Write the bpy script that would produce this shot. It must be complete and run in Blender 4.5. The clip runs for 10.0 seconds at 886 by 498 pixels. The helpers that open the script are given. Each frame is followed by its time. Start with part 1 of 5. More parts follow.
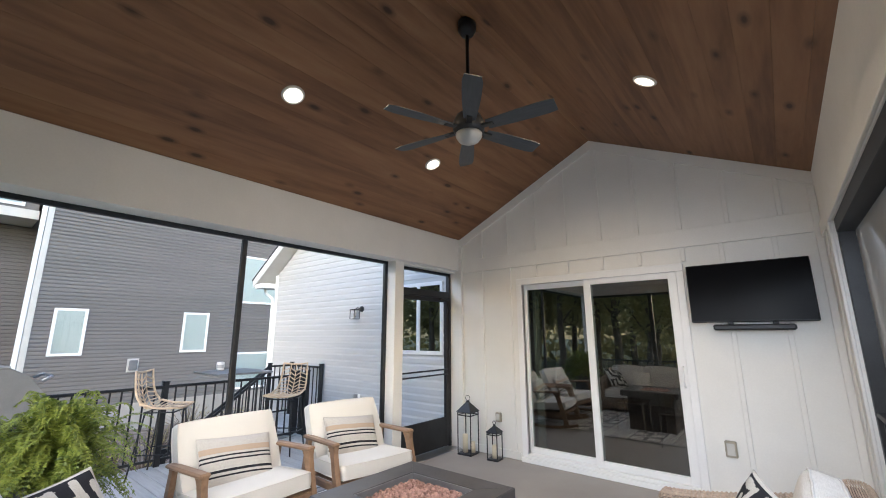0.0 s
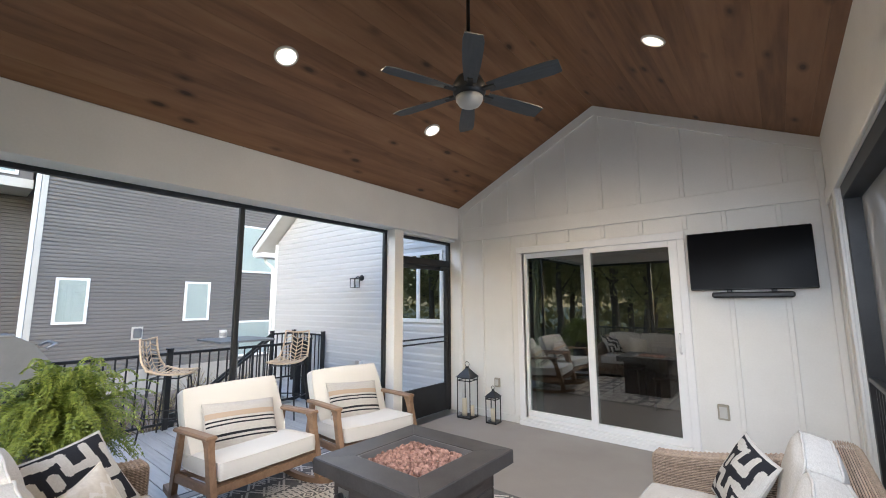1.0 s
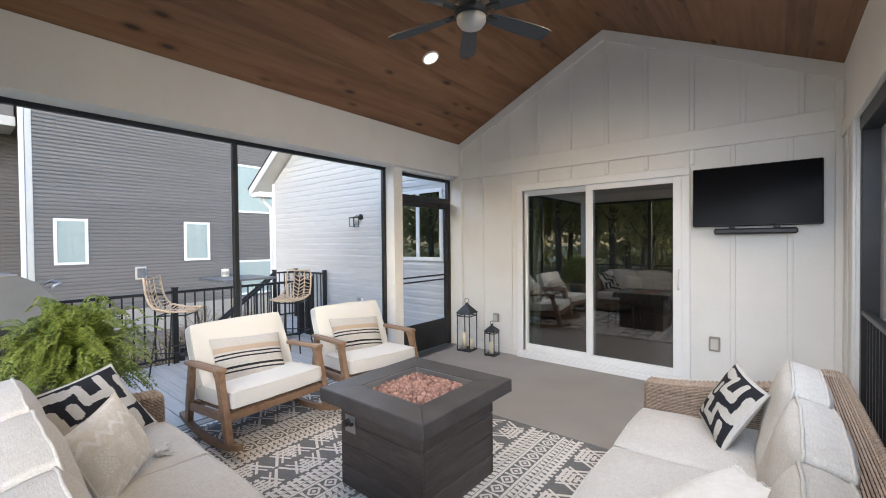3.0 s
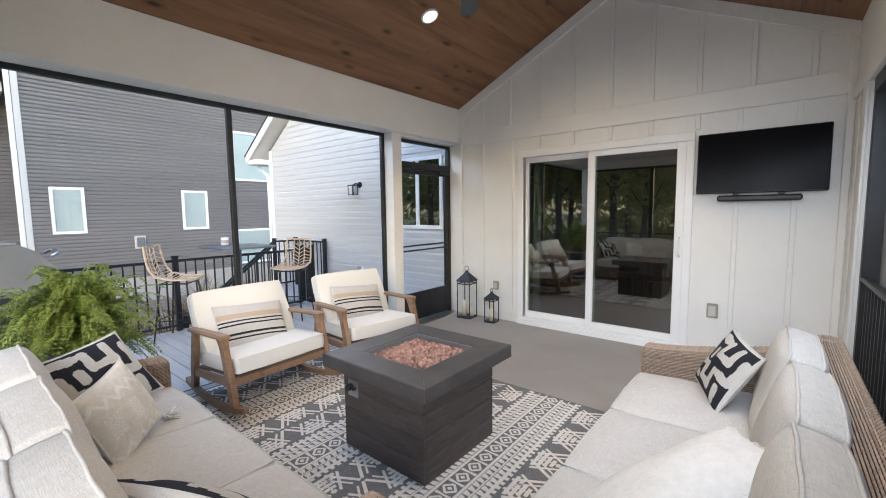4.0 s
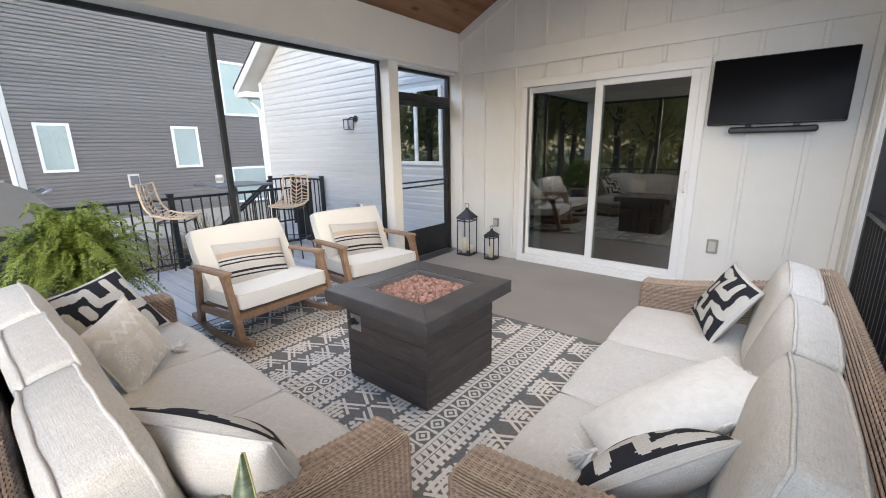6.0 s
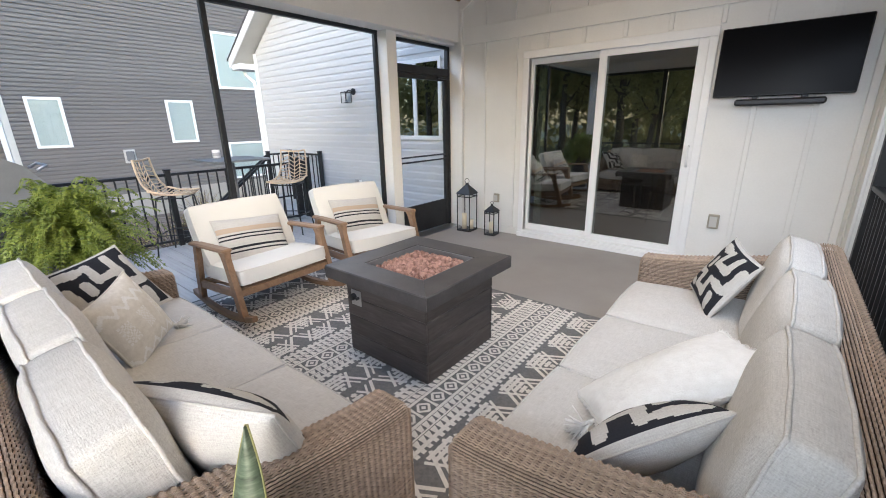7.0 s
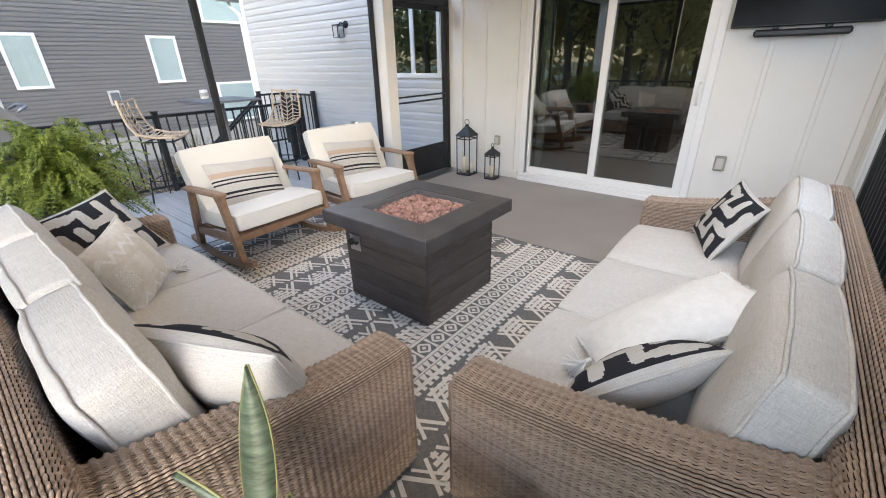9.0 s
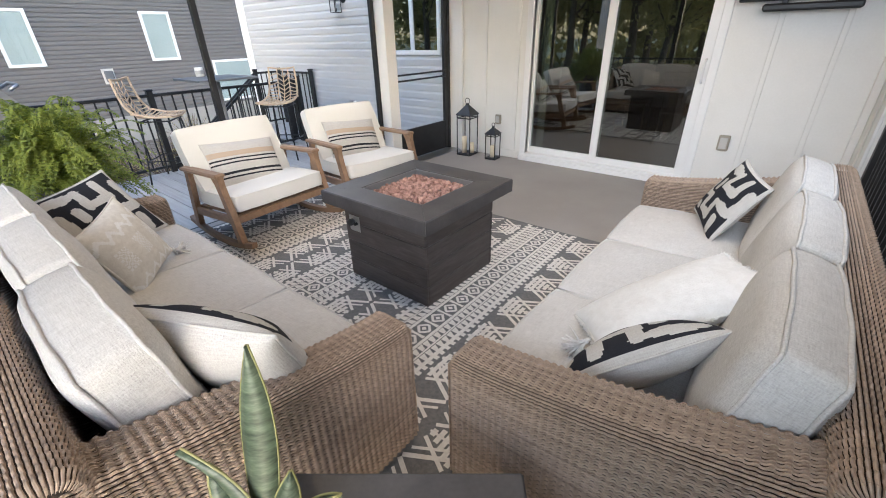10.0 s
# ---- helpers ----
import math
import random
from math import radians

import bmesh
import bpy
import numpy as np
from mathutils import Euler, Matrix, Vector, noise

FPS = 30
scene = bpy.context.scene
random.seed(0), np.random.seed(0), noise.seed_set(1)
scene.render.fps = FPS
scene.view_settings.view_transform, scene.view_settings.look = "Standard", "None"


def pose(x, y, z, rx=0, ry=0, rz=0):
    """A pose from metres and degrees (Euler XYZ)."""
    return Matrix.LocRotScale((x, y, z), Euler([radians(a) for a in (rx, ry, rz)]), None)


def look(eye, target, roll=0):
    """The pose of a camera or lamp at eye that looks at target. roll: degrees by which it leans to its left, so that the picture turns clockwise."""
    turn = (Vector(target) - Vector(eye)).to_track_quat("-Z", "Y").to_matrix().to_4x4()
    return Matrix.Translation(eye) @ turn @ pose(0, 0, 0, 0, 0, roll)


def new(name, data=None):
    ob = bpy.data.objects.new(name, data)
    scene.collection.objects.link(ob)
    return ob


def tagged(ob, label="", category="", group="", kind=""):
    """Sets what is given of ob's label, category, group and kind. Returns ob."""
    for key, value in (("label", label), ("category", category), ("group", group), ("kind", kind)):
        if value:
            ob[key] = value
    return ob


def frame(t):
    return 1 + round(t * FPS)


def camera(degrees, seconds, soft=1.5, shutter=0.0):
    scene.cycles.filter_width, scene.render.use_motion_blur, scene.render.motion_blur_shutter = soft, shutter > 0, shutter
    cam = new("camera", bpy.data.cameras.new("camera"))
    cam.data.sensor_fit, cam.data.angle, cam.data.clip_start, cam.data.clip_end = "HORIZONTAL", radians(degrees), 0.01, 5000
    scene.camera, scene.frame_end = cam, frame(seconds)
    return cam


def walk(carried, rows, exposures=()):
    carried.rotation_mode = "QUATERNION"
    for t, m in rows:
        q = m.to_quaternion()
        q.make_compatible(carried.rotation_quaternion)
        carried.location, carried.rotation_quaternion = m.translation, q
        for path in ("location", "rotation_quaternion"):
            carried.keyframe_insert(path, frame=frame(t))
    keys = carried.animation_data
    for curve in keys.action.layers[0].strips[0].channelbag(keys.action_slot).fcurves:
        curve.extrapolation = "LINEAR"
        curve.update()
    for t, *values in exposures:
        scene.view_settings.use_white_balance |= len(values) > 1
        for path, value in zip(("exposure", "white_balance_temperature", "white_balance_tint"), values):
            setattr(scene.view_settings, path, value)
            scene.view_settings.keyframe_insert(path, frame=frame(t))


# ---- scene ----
cam = camera(94.8, 10.0, soft=1.0)
PATH = [
    (0, (3.699, -4.931, 1.592), (2.459, -3.417, 2.004), -0.2),
    (0.5, (3.687, -4.92, 1.594), (2.439, -3.393, 1.933), -0.2),
    (1, (3.678, -4.909, 1.588), (2.423, -3.374, 1.852), -0.3),
    (1.5, (3.668, -4.901, 1.589), (2.408, -3.359, 1.781), -0.4),
    (2, (3.656, -4.893, 1.586), (2.392, -3.347, 1.702), -0.4),
    (2.5, (3.647, -4.884, 1.579), (2.382, -3.335, 1.621), -0.5),
    (4, (3.622, -4.864, 1.565), (2.363, -3.321, 1.38), -0.7),
    (4.5, (3.612, -4.857, 1.562), (2.358, -3.322, 1.293), -0.8),
    (5, (3.604, -4.85, 1.554), (2.357, -3.326, 1.204), -0.8),
    (5.5, (3.596, -4.841, 1.547), (2.359, -3.328, 1.126), -0.9),
    (7, (3.586, -4.829, 1.537), (2.376, -3.352, 0.942), -1.1),
    (7.5, (3.581, -4.822, 1.531), (2.383, -3.361, 0.876), -1.2),
    (8, (3.577, -4.819, 1.525), (2.392, -3.375, 0.809), -1.2),
    (8.5, (3.574, -4.813, 1.52), (2.405, -3.392, 0.738), -1.3),
    (9, (3.568, -4.807, 1.513), (2.416, -3.406, 0.671), -1.4),
    (9.5, (3.567, -4.804, 1.509), (2.427, -3.421, 0.62), -1.4),
    (10, (3.565, -4.8, 1.506), (2.436, -3.433, 0.582), -1.5),
]
walk(cam, [(t, look(eye, target, roll)) for t, eye, target, roll in PATH], [(0, 1.88, 5600, 10), (10, 1.88, 5600, 10)])

# ---- world and large lights ----
world = bpy.data.worlds.new("World")
scene.world = world
world.use_nodes = True
wn = world.node_tree
sky = wn.nodes.new("ShaderNodeTexSky")
sky.sky_type = 'NISHITA'
sky.sun_disc = False
sky.sun_elevation = radians(21)
sky.sun_rotation = radians(137.6)
sky.dust_density = 1.5
sky.air_density = 1.2
wn.nodes["Background"].inputs["Strength"].default_value = 0.15
wn.links.new(sky.outputs[0], wn.nodes["Background"].inputs["Color"])


def lamp(name, kind, m, energy, color, **kw):
    data = bpy.data.lights.new(name, kind)
    data.energy = energy
    data.color = color
    ob = new(name, data)
    ob.matrix_world = m
    return ob


sun = lamp("sun", 'SUN', look((0, 0, 0), (-0.62, 0.68, -0.36)), 0.38, (1.0, 0.99, 0.975))
sun.data.angle = radians(30)


# unseen area panel added to brighten the porch in place of sky light
def fill_panel(name, centre, target, sx, sy, energy):
    ob = lamp(name, 'AREA', look(centre, target), energy, (0.93, 0.96, 1.0))
    ob.data.shape = 'RECTANGLE'
    ob.data.size = sx
    ob.data.size_y = sy
    return ob


# added fill, narrowed onto the back wall from behind the seating
south = fill_panel("fill_south", (3.05, -5.45, 1.9), (3.0, 0, 0.2), 1.8, 1.0, 2.4)
south.data.color = (1.0, 0.97, 0.93)
south.data.spread = radians(52)
fill_panel("fill_east", (4.04, -2.2, 1.95), (1.0, -1.0, 0.2), 2.5, 0.7, 9)
# added fill above the west header, out of view, lifting floor and chairs
fill_panel("fill_west", (-0.75, -2.8, 2.98), (1.9, -2.3, 0.0), 3.8, 0.6, 13)

# ---- materials ----


def node(nt, kind, **inputs):
    n = nt.nodes.new(kind)
    for k, v in inputs.items():
        n.inputs[k.replace("_", " ")].default_value = v
    return n


def ramp(nt, src, stops):
    r = nt.nodes.new("ShaderNodeValToRGB")
    nt.links.new(src, r.inputs[0])
    while len(r.color_ramp.elements) < len(stops):
        r.color_ramp.elements.new(0.5)
    for e, (p, c) in zip(r.color_ramp.elements, stops):
        e.position = p
        e.color = (*c, 1)
    return r


def surface(name, c1, c2, rough=0.6, metal=0.0, scale=12.0, stretch=(1, 1, 1), fine=140.0, bump=0.15, vary=0.0, depth=0.002, island=False, spec=0.5):
    """A surface whose colour wanders between two values at a coarse and a fine scale, with a fine relief."""
    m = bpy.data.materials.new(name)
    m.use_nodes = True
    nt = m.node_tree
    bsdf = nt.nodes["Principled BSDF"]
    tc = nt.nodes.new("ShaderNodeTexCoord")
    mp = nt.nodes.new("ShaderNodeMapping")
    mp.inputs["Scale"].default_value = stretch
    nt.links.new(tc.outputs["Object"], mp.inputs[0])
    a = node(nt, "ShaderNodeTexNoise", Scale=scale, Detail=5.0, Roughness=0.6)
    b = node(nt, "ShaderNodeTexNoise", Scale=fine, Detail=3.0)
    for t in (a, b):
        nt.links.new(mp.outputs[0], t.inputs["Vector"])
    add = nt.nodes.new("ShaderNodeMath")
    add.operation = 'MULTIPLY_ADD'
    nt.links.new(b.outputs[0], add.inputs[0])
    add.inputs[1].default_value = 0.35
    nt.links.new(a.outputs[0], add.inputs[2])
    src = add.outputs[0]
    if vary:
        info = nt.nodes.new("ShaderNodeNewGeometry" if island else "ShaderNodeObjectInfo")
        v = nt.nodes.new("ShaderNodeMath")
        v.operation = 'MULTIPLY_ADD'
        nt.links.new(info.outputs["Random Per Island" if island else "Random"], v.inputs[0])
        v.inputs[1].default_value = vary
        nt.links.new(src, v.inputs[2])
        src = v.outputs[0]
    mid = 0.67 + vary * 0.5
    r = ramp(nt, src, ((mid - 0.25 - vary * 0.4, c1), (mid + 0.25 + vary * 0.4, c2)))
    nt.links.new(r.outputs[0], bsdf.inputs["Base Color"])
    bsdf.inputs["Roughness"].default_value = rough
    bsdf.inputs["Metallic"].default_value = metal
    bsdf.inputs["Specular IOR Level"].default_value = spec
    if bump:
        bp = nt.nodes.new("ShaderNodeBump")
        bp.inputs["Strength"].default_value = bump
        bp.inputs["Distance"].default_value = depth
        nt.links.new(add.outputs[0], bp.inputs["Height"])
        nt.links.new(bp.outputs[0], bsdf.inputs["Normal"])
    return m


def board_wood(name, dark, mid, light, scale, stretch, knots=0.0, rough=0.55, vary=0.3, island=True):
    """Planed boards: long grain, tone from board to board and, where asked for, scattered knots."""
    m = bpy.data.materials.new(name)
    m.use_nodes = True
    nt = m.node_tree
    bsdf = nt.nodes["Principled BSDF"]
    tc = nt.nodes.new("ShaderNodeTexCoord")
    mp = nt.nodes.new("ShaderNodeMapping")
    mp.inputs["Scale"].default_value = stretch
    nt.links.new(tc.outputs["Object"], mp.inputs[0])
    rnd = nt.nodes.new("ShaderNodeNewGeometry" if island else "ShaderNodeObjectInfo").outputs["Random Per Island" if island else "Random"]
    shift = nt.nodes.new("ShaderNodeVectorMath")
    shift.operation = 'ADD'
    nt.links.new(mp.outputs[0], shift.inputs[0])
    sc = nt.nodes.new("ShaderNodeMath")
    sc.operation = 'MULTIPLY'
    sc.inputs[1].default_value = 31.0
    nt.links.new(rnd, sc.inputs[0])
    nt.links.new(sc.outputs[0], shift.inputs[1])
    grain = node(nt, "ShaderNodeTexNoise", Scale=scale, Detail=6.0, Roughness=0.62, Distortion=0.6)
    fine = node(nt, "ShaderNodeTexNoise", Scale=scale * 5, Detail=3.0)
    for t in (grain, fine):
        nt.links.new(shift.outputs[0], t.inputs["Vector"])
    s1 = nt.nodes.new("ShaderNodeMath")
    s1.operation = 'MULTIPLY_ADD'
    nt.links.new(fine.outputs[0], s1.inputs[0])
    s1.inputs[1].default_value = 0.3
    nt.links.new(grain.outputs[0], s1.inputs[2])
    s2 = nt.nodes.new("ShaderNodeMath")
    s2.operation = 'MULTIPLY_ADD'
    nt.links.new(rnd, s2.inputs[0])
    s2.inputs[1].default_value = vary
    nt.links.new(s1.outputs[0], s2.inputs[2])
    c = 0.65 + vary / 2
    r = ramp(nt, s2.outputs[0], ((c - 0.3, dark), (c, mid), (c + 0.3, light)))
    col = r.outputs[0]
    if knots:
        km = nt.nodes.new("ShaderNodeMapping")
        km.inputs["Scale"].default_value = (3.4, 1.5, 3.4)
        nt.links.new(tc.outputs["Object"], km.inputs[0])
        vo = nt.nodes.new("ShaderNodeTexVoronoi")
        vo.inputs["Scale"].default_value = 1.75
        nt.links.new(km.outputs[0], vo.inputs["Vector"])
        kr = ramp(nt, vo.outputs["Distance"], ((0.09, (1, 1, 1)), (0.14, (0.5, 0.5, 0.5)), (0.25, (0, 0, 0))))
        sep = nt.nodes.new("ShaderNodeSeparateColor")
        nt.links.new(vo.outputs["Color"], sep.inputs[0])
        pick = nt.nodes.new("ShaderNodeMath")
        pick.operation = 'GREATER_THAN'
        pick.inputs[1].default_value = 0.35
        nt.links.new(sep.outputs[0], pick.inputs[0])
        kf = nt.nodes.new("ShaderNodeMath")
        kf.operation = 'MULTIPLY'
        nt.links.new(kr.outputs[0], kf.inputs[0])
        nt.links.new(pick.outputs[0], kf.inputs[1])
        kf2 = nt.nodes.new("ShaderNodeMath")
        kf2.operation = 'MULTIPLY'
        kf2.inputs[1].default_value = knots
        nt.links.new(kf.outputs[0], kf2.inputs[0])
        mix = nt.nodes.new("ShaderNodeMix")
        mix.data_type = 'RGBA'
        nt.links.new(kf2.outputs[0], mix.inputs[0])
        nt.links.new(col, mix.inputs[6])
        mix.inputs[7].default_value = (dark[0] * 0.3, dark[1] * 0.25, dark[2] * 0.25, 1)
        col = mix.outputs[2]
    nt.links.new(col, bsdf.inputs["Base Color"])
    bsdf.inputs["Roughness"].default_value = rough
    bp = nt.nodes.new("ShaderNodeBump")
    bp.inputs["Strength"].default_value = 0.12
    bp.inputs["Distance"].default_value = 0.002
    nt.links.new(s1.outputs[0], bp.inputs["Height"])
    nt.links.new(bp.outputs[0], bsdf.inputs["Normal"])
    return m


def fabric(name, c1, c2, thread=900.0, slub=60.0, bump=0.5, rough=0.95):
    """Woven cloth: two crossing thread directions with slubs."""
    m = bpy.data.materials.new(name)
    m.use_nodes = True
    nt = m.node_tree
    bsdf = nt.nodes["Principled BSDF"]
    tc = nt.nodes.new("ShaderNodeTexCoord")
    outs = []
    for st in ((slub, slub * 9, slub * 9), (slub * 9, slub, slub * 9), (slub * 9, slub * 9, slub)):
        mp = nt.nodes.new("ShaderNodeMapping")
        mp.inputs["Scale"].default_value = st
        nt.links.new(tc.outputs["Object"], mp.inputs[0])
        t = node(nt, "ShaderNodeTexNoise", Scale=1.0, Detail=2.0)
        nt.links.new(mp.outputs[0], t.inputs["Vector"])
        outs.append(t.outputs[0])
    s = outs[0]
    for o in outs[1:]:
        a = nt.nodes.new("ShaderNodeMath")
        a.operation = 'ADD'
        nt.links.new(s, a.inputs[0])
        nt.links.new(o, a.inputs[1])
        s = a.outputs[0]
    big = node(nt, "ShaderNodeTexNoise", Scale=5.0, Detail=3.0)
    nt.links.new(tc.outputs["Object"], big.inputs["Vector"])
    a = nt.nodes.new("ShaderNodeMath")
    a.operation = 'MULTIPLY_ADD'
    nt.links.new(big.outputs[0], a.inputs[0])
    a.inputs[1].default_value = 0.4
    nt.links.new(s, a.inputs[2])
    r = ramp(nt, a.outputs[0], ((0.25, c1), (0.8, c2)))
    div = nt.nodes.new("ShaderNodeMath")
    div.operation = 'MULTIPLY'
    div.inputs[1].default_value = 0.32
    nt.links.new(a.outputs[0], div.inputs[0])
    nt.links.new(div.outputs[0], r.inputs[0])
    nt.links.new(r.outputs[0], bsdf.inputs["Base Color"])
    bsdf.inputs["Roughness"].default_value = rough
    bsdf.inputs["Specular IOR Level"].default_value = 0.15
    bp = nt.nodes.new("ShaderNodeBump")
    bp.inputs["Strength"].default_value = bump
    bp.inputs["Distance"].default_value = 0.0012
    nt.links.new(s, bp.inputs["Height"])
    nt.links.new(bp.outputs[0], bsdf.inputs["Normal"])
    return m


def glass(name, tint, gloss, ior=1.5):
    """Thin pane: sees through, with a mirror share that grows at grazing angles."""
    m = bpy.data.materials.new(name)
    m.use_nodes = True
    nt = m.node_tree
    nt.nodes.remove(nt.nodes["Principled BSDF"])
    out = nt.nodes["Material Output"]
    tr = nt.nodes.new("ShaderNodeBsdfTransparent")
    tr.inputs[0].default_value = (*tint, 1)
    gl = nt.nodes.new("ShaderNodeBsdfGlossy")
    gl.inputs["Roughness"].default_value = 0.01
    fr = nt.nodes.new("ShaderNodeFresnel")
    fr.inputs[0].default_value = ior
    ml = nt.nodes.new("ShaderNodeMath")
    ml.operation = 'MULTIPLY_ADD'
    ml.inputs[1].default_value = 1.6
    ml.inputs[2].default_value = gloss
    nt.links.new(fr.outputs[0], ml.inputs[0])
    mx = nt.nodes.new("ShaderNodeMixShader")
    nt.links.new(ml.outputs[0], mx.inputs[0])
    nt.links.new(tr.outputs[0], mx.inputs[1])
    nt.links.new(gl.outputs[0], mx.inputs[2])
    nt.links.new(mx.outputs[0], out.inputs[0])
    return m


def glow(name, color, strength):
    m = bpy.data.materials.new(name)
    m.use_nodes = True
    b = m.node_tree.nodes["Principled BSDF"]
    b.inputs["Emission Color"].default_value = (*color, 1)
    b.inputs["Emission Strength"].default_value = strength
    return m


WHITE = surface("white_paint", (0.74, 0.73, 0.70), (0.83, 0.82, 0.79), 0.55, scale=1.3, fine=60, bump=0.05)
VINYL = surface("white_vinyl", (0.80, 0.80, 0.80), (0.86, 0.86, 0.86), 0.35, scale=2, fine=50, bump=0.02)
BLACK = surface("black_metal", (0.012, 0.013, 0.015), (0.03, 0.031, 0.034), 0.45, metal=0.3, scale=4, fine=120, bump=0.05)
FLOORM = surface("porch_floor", (0.27, 0.25, 0.235), (0.35, 0.33, 0.31), 0.6, scale=0.9, fine=90, bump=0.06)
DECKM = surface("deck_board", (0.36, 0.355, 0.35), (0.50, 0.495, 0.49), 0.65, scale=3, stretch=(1, 12, 1), fine=60, bump=0.2, vary=0.25)
CEILM = board_wood("stained_boards", (0.085, 0.034, 0.014), (0.215, 0.104, 0.046), (0.305, 0.166, 0.08), 1.1, (4.0, 0.4, 4.0), knots=0.92, vary=0.07)
GRAYSIDE = surface("gray_siding", (0.138, 0.130, 0.126), (0.176, 0.166, 0.161), 0.55, scale=0.8, fine=30, stretch=(1, 0.2, 3), bump=0.1)
WHITESIDE = surface("white_siding", (0.53, 0.535, 0.54), (0.61, 0.615, 0.62), 0.45, scale=0.8, fine=40, stretch=(0.2, 1, 3), bump=0.06)
ROOFM = surface("shingle", (0.05, 0.05, 0.052), (0.10, 0.10, 0.105), 0.9, scale=6, fine=60, bump=0.4)
SOFFIT = surface("soffit", (0.50, 0.49, 0.46), (0.58, 0.57, 0.54), 0.5, scale=2, bump=0.03)
GRASS = surface("grass_ground", (0.055, 0.075, 0.025), (0.16, 0.15, 0.075), 0.95, scale=0.5, fine=14, bump=0.6, depth=0.03)
GRAVEL = surface("mulch", (0.10, 0.075, 0.055), (0.30, 0.25, 0.21), 0.95, scale=3, fine=30, bump=0.8, depth=0.02)
CONCRETE = surface("concrete", (0.27, 0.255, 0.23), (0.37, 0.355, 0.325), 0.85, scale=1.5, fine=40, bump=0.2)
DOORGLASS = glass("door_glass", (0.58, 0.62, 0.60), 0.16)
WINGLASS = glass("window_glass", (0.98, 1.0, 1.0), 0.0, 1.3)
BLIND = surface("window_blind", (0.42, 0.47, 0.47), (0.48, 0.53, 0.53), 0.5, scale=1.0, fine=10, bump=0.02)
# indoor walls coloured dark: the unlit room's shade put into the paint
ROOMSHADE = surface("room_shade_paint", (0.10, 0.095, 0.09), (0.14, 0.135, 0.13), 0.8, scale=1, bump=0.03)
DARKWOOD = board_wood("dark_wood", (0.02, 0.014, 0.01), (0.05, 0.033, 0.022), (0.09, 0.06, 0.04), 6, (1, 8, 8), island=False)
TEAK = board_wood("chair_wood", (0.165, 0.095, 0.052), (0.235, 0.145, 0.085), (0.30, 0.19, 0.115), 5, (1.0, 6, 3), rough=0.5, vary=0.15, island=False)
CREAM = fabric("cream_cushion", (0.62, 0.605, 0.57), (0.73, 0.715, 0.68), slub=70, bump=0.25)
LINEN = fabric("oatmeal_linen", (0.35, 0.338, 0.32), (0.68, 0.665, 0.64), slub=28, bump=1.0)
PALE = fabric("pale_pillow", (0.36, 0.348, 0.33), (0.60, 0.587, 0.56), slub=28, bump=0.8)
FLUFFY = surface("white_fringe", (0.66, 0.645, 0.62), (0.76, 0.75, 0.73), 0.95, scale=30, fine=240, bump=0.9, depth=0.006)
KNIT = surface("cream_knit", (0.55, 0.515, 0.46), (0.68, 0.65, 0.59), 0.95, scale=40, fine=200, bump=0.8, depth=0.004)
INK = fabric("black_print", (0.012, 0.013, 0.018), (0.03, 0.031, 0.038), slub=60, bump=0.4)
TAN = fabric("tan_stripe", (0.38, 0.29, 0.22), (0.50, 0.40, 0.31), slub=60, bump=0.4)
WICKER = surface("gray_brown_wicker", (0.19, 0.138, 0.10), (0.40, 0.305, 0.23), 0.5, scale=45, fine=160, bump=0.05, vary=0.3, island=True)
# near-black body behind the weave: shade between strands put into its colour
WICKERSHADE = surface("wicker_gap_shade", (0.03, 0.020, 0.014), (0.05, 0.036, 0.026), 0.8, scale=30, bump=0.1)
RATTAN = surface("natural_rattan", (0.46, 0.34, 0.22), (0.66, 0.52, 0.37), 0.5, scale=20, fine=120, bump=0.1)
PITM = board_wood("charcoal_board", (0.026, 0.021, 0.020), (0.052, 0.043, 0.041), (0.088, 0.075, 0.071), 5, (1, 1, 9), rough=0.5, vary=0.1, island=False)
PITTOP = surface("charcoal_top", (0.034, 0.032, 0.034), (0.075, 0.071, 0.073), 0.42, scale=5, fine=90, bump=0.12)
STEEL = surface("brushed_steel", (0.42, 0.42, 0.43), (0.55, 0.55, 0.56), 0.32, metal=0.9, scale=3, stretch=(1, 1, 30), bump=0.04)
GREYMETAL = surface("gray_enamel", (0.16, 0.165, 0.175), (0.22, 0.225, 0.235), 0.4, metal=0.4, scale=3, bump=0.03)
LAVA = surface("lava_rock", (0.11, 0.055, 0.045), (0.42, 0.255, 0.21), 0.95, scale=25, fine=150, bump=0.9, depth=0.004, vary=0.4, island=True)
RUGDARK = surface("rug_charcoal", (0.12, 0.12, 0.124), (0.20, 0.198, 0.198), 0.98, scale=60, fine=400, bump=0.6)
RUGLIGHT = surface("rug_ivory", (0.60, 0.58, 0.54), (0.76, 0.74, 0.70), 0.98, scale=60, fine=400, bump=0.6)
SLATE = surface("dark_slate", (0.045, 0.047, 0.055), (0.085, 0.087, 0.097), 0.5, scale=6, fine=60, bump=0.12)
FERNM = surface("fern_leaf", (0.035, 0.070, 0.010), (0.20, 0.25, 0.038), 0.5, scale=6, fine=50, bump=0.1, vary=0.6, island=True)
SNAKE = surface("snake_leaf", (0.018, 0.034, 0.017), (0.17, 0.21, 0.14), 0.4, scale=6, fine=30, stretch=(2, 2, 11), bump=0.1)
SNAKEEDGE = surface("snake_edge", (0.26, 0.25, 0.09), (0.36, 0.34, 0.14), 0.4, scale=10, bump=0.05)
LEAFM = surface("tree_leaf", (0.15, 0.145, 0.055), (0.42, 0.38, 0.17), 0.7, scale=0.6, fine=8, bump=0, vary=0.5, island=True)
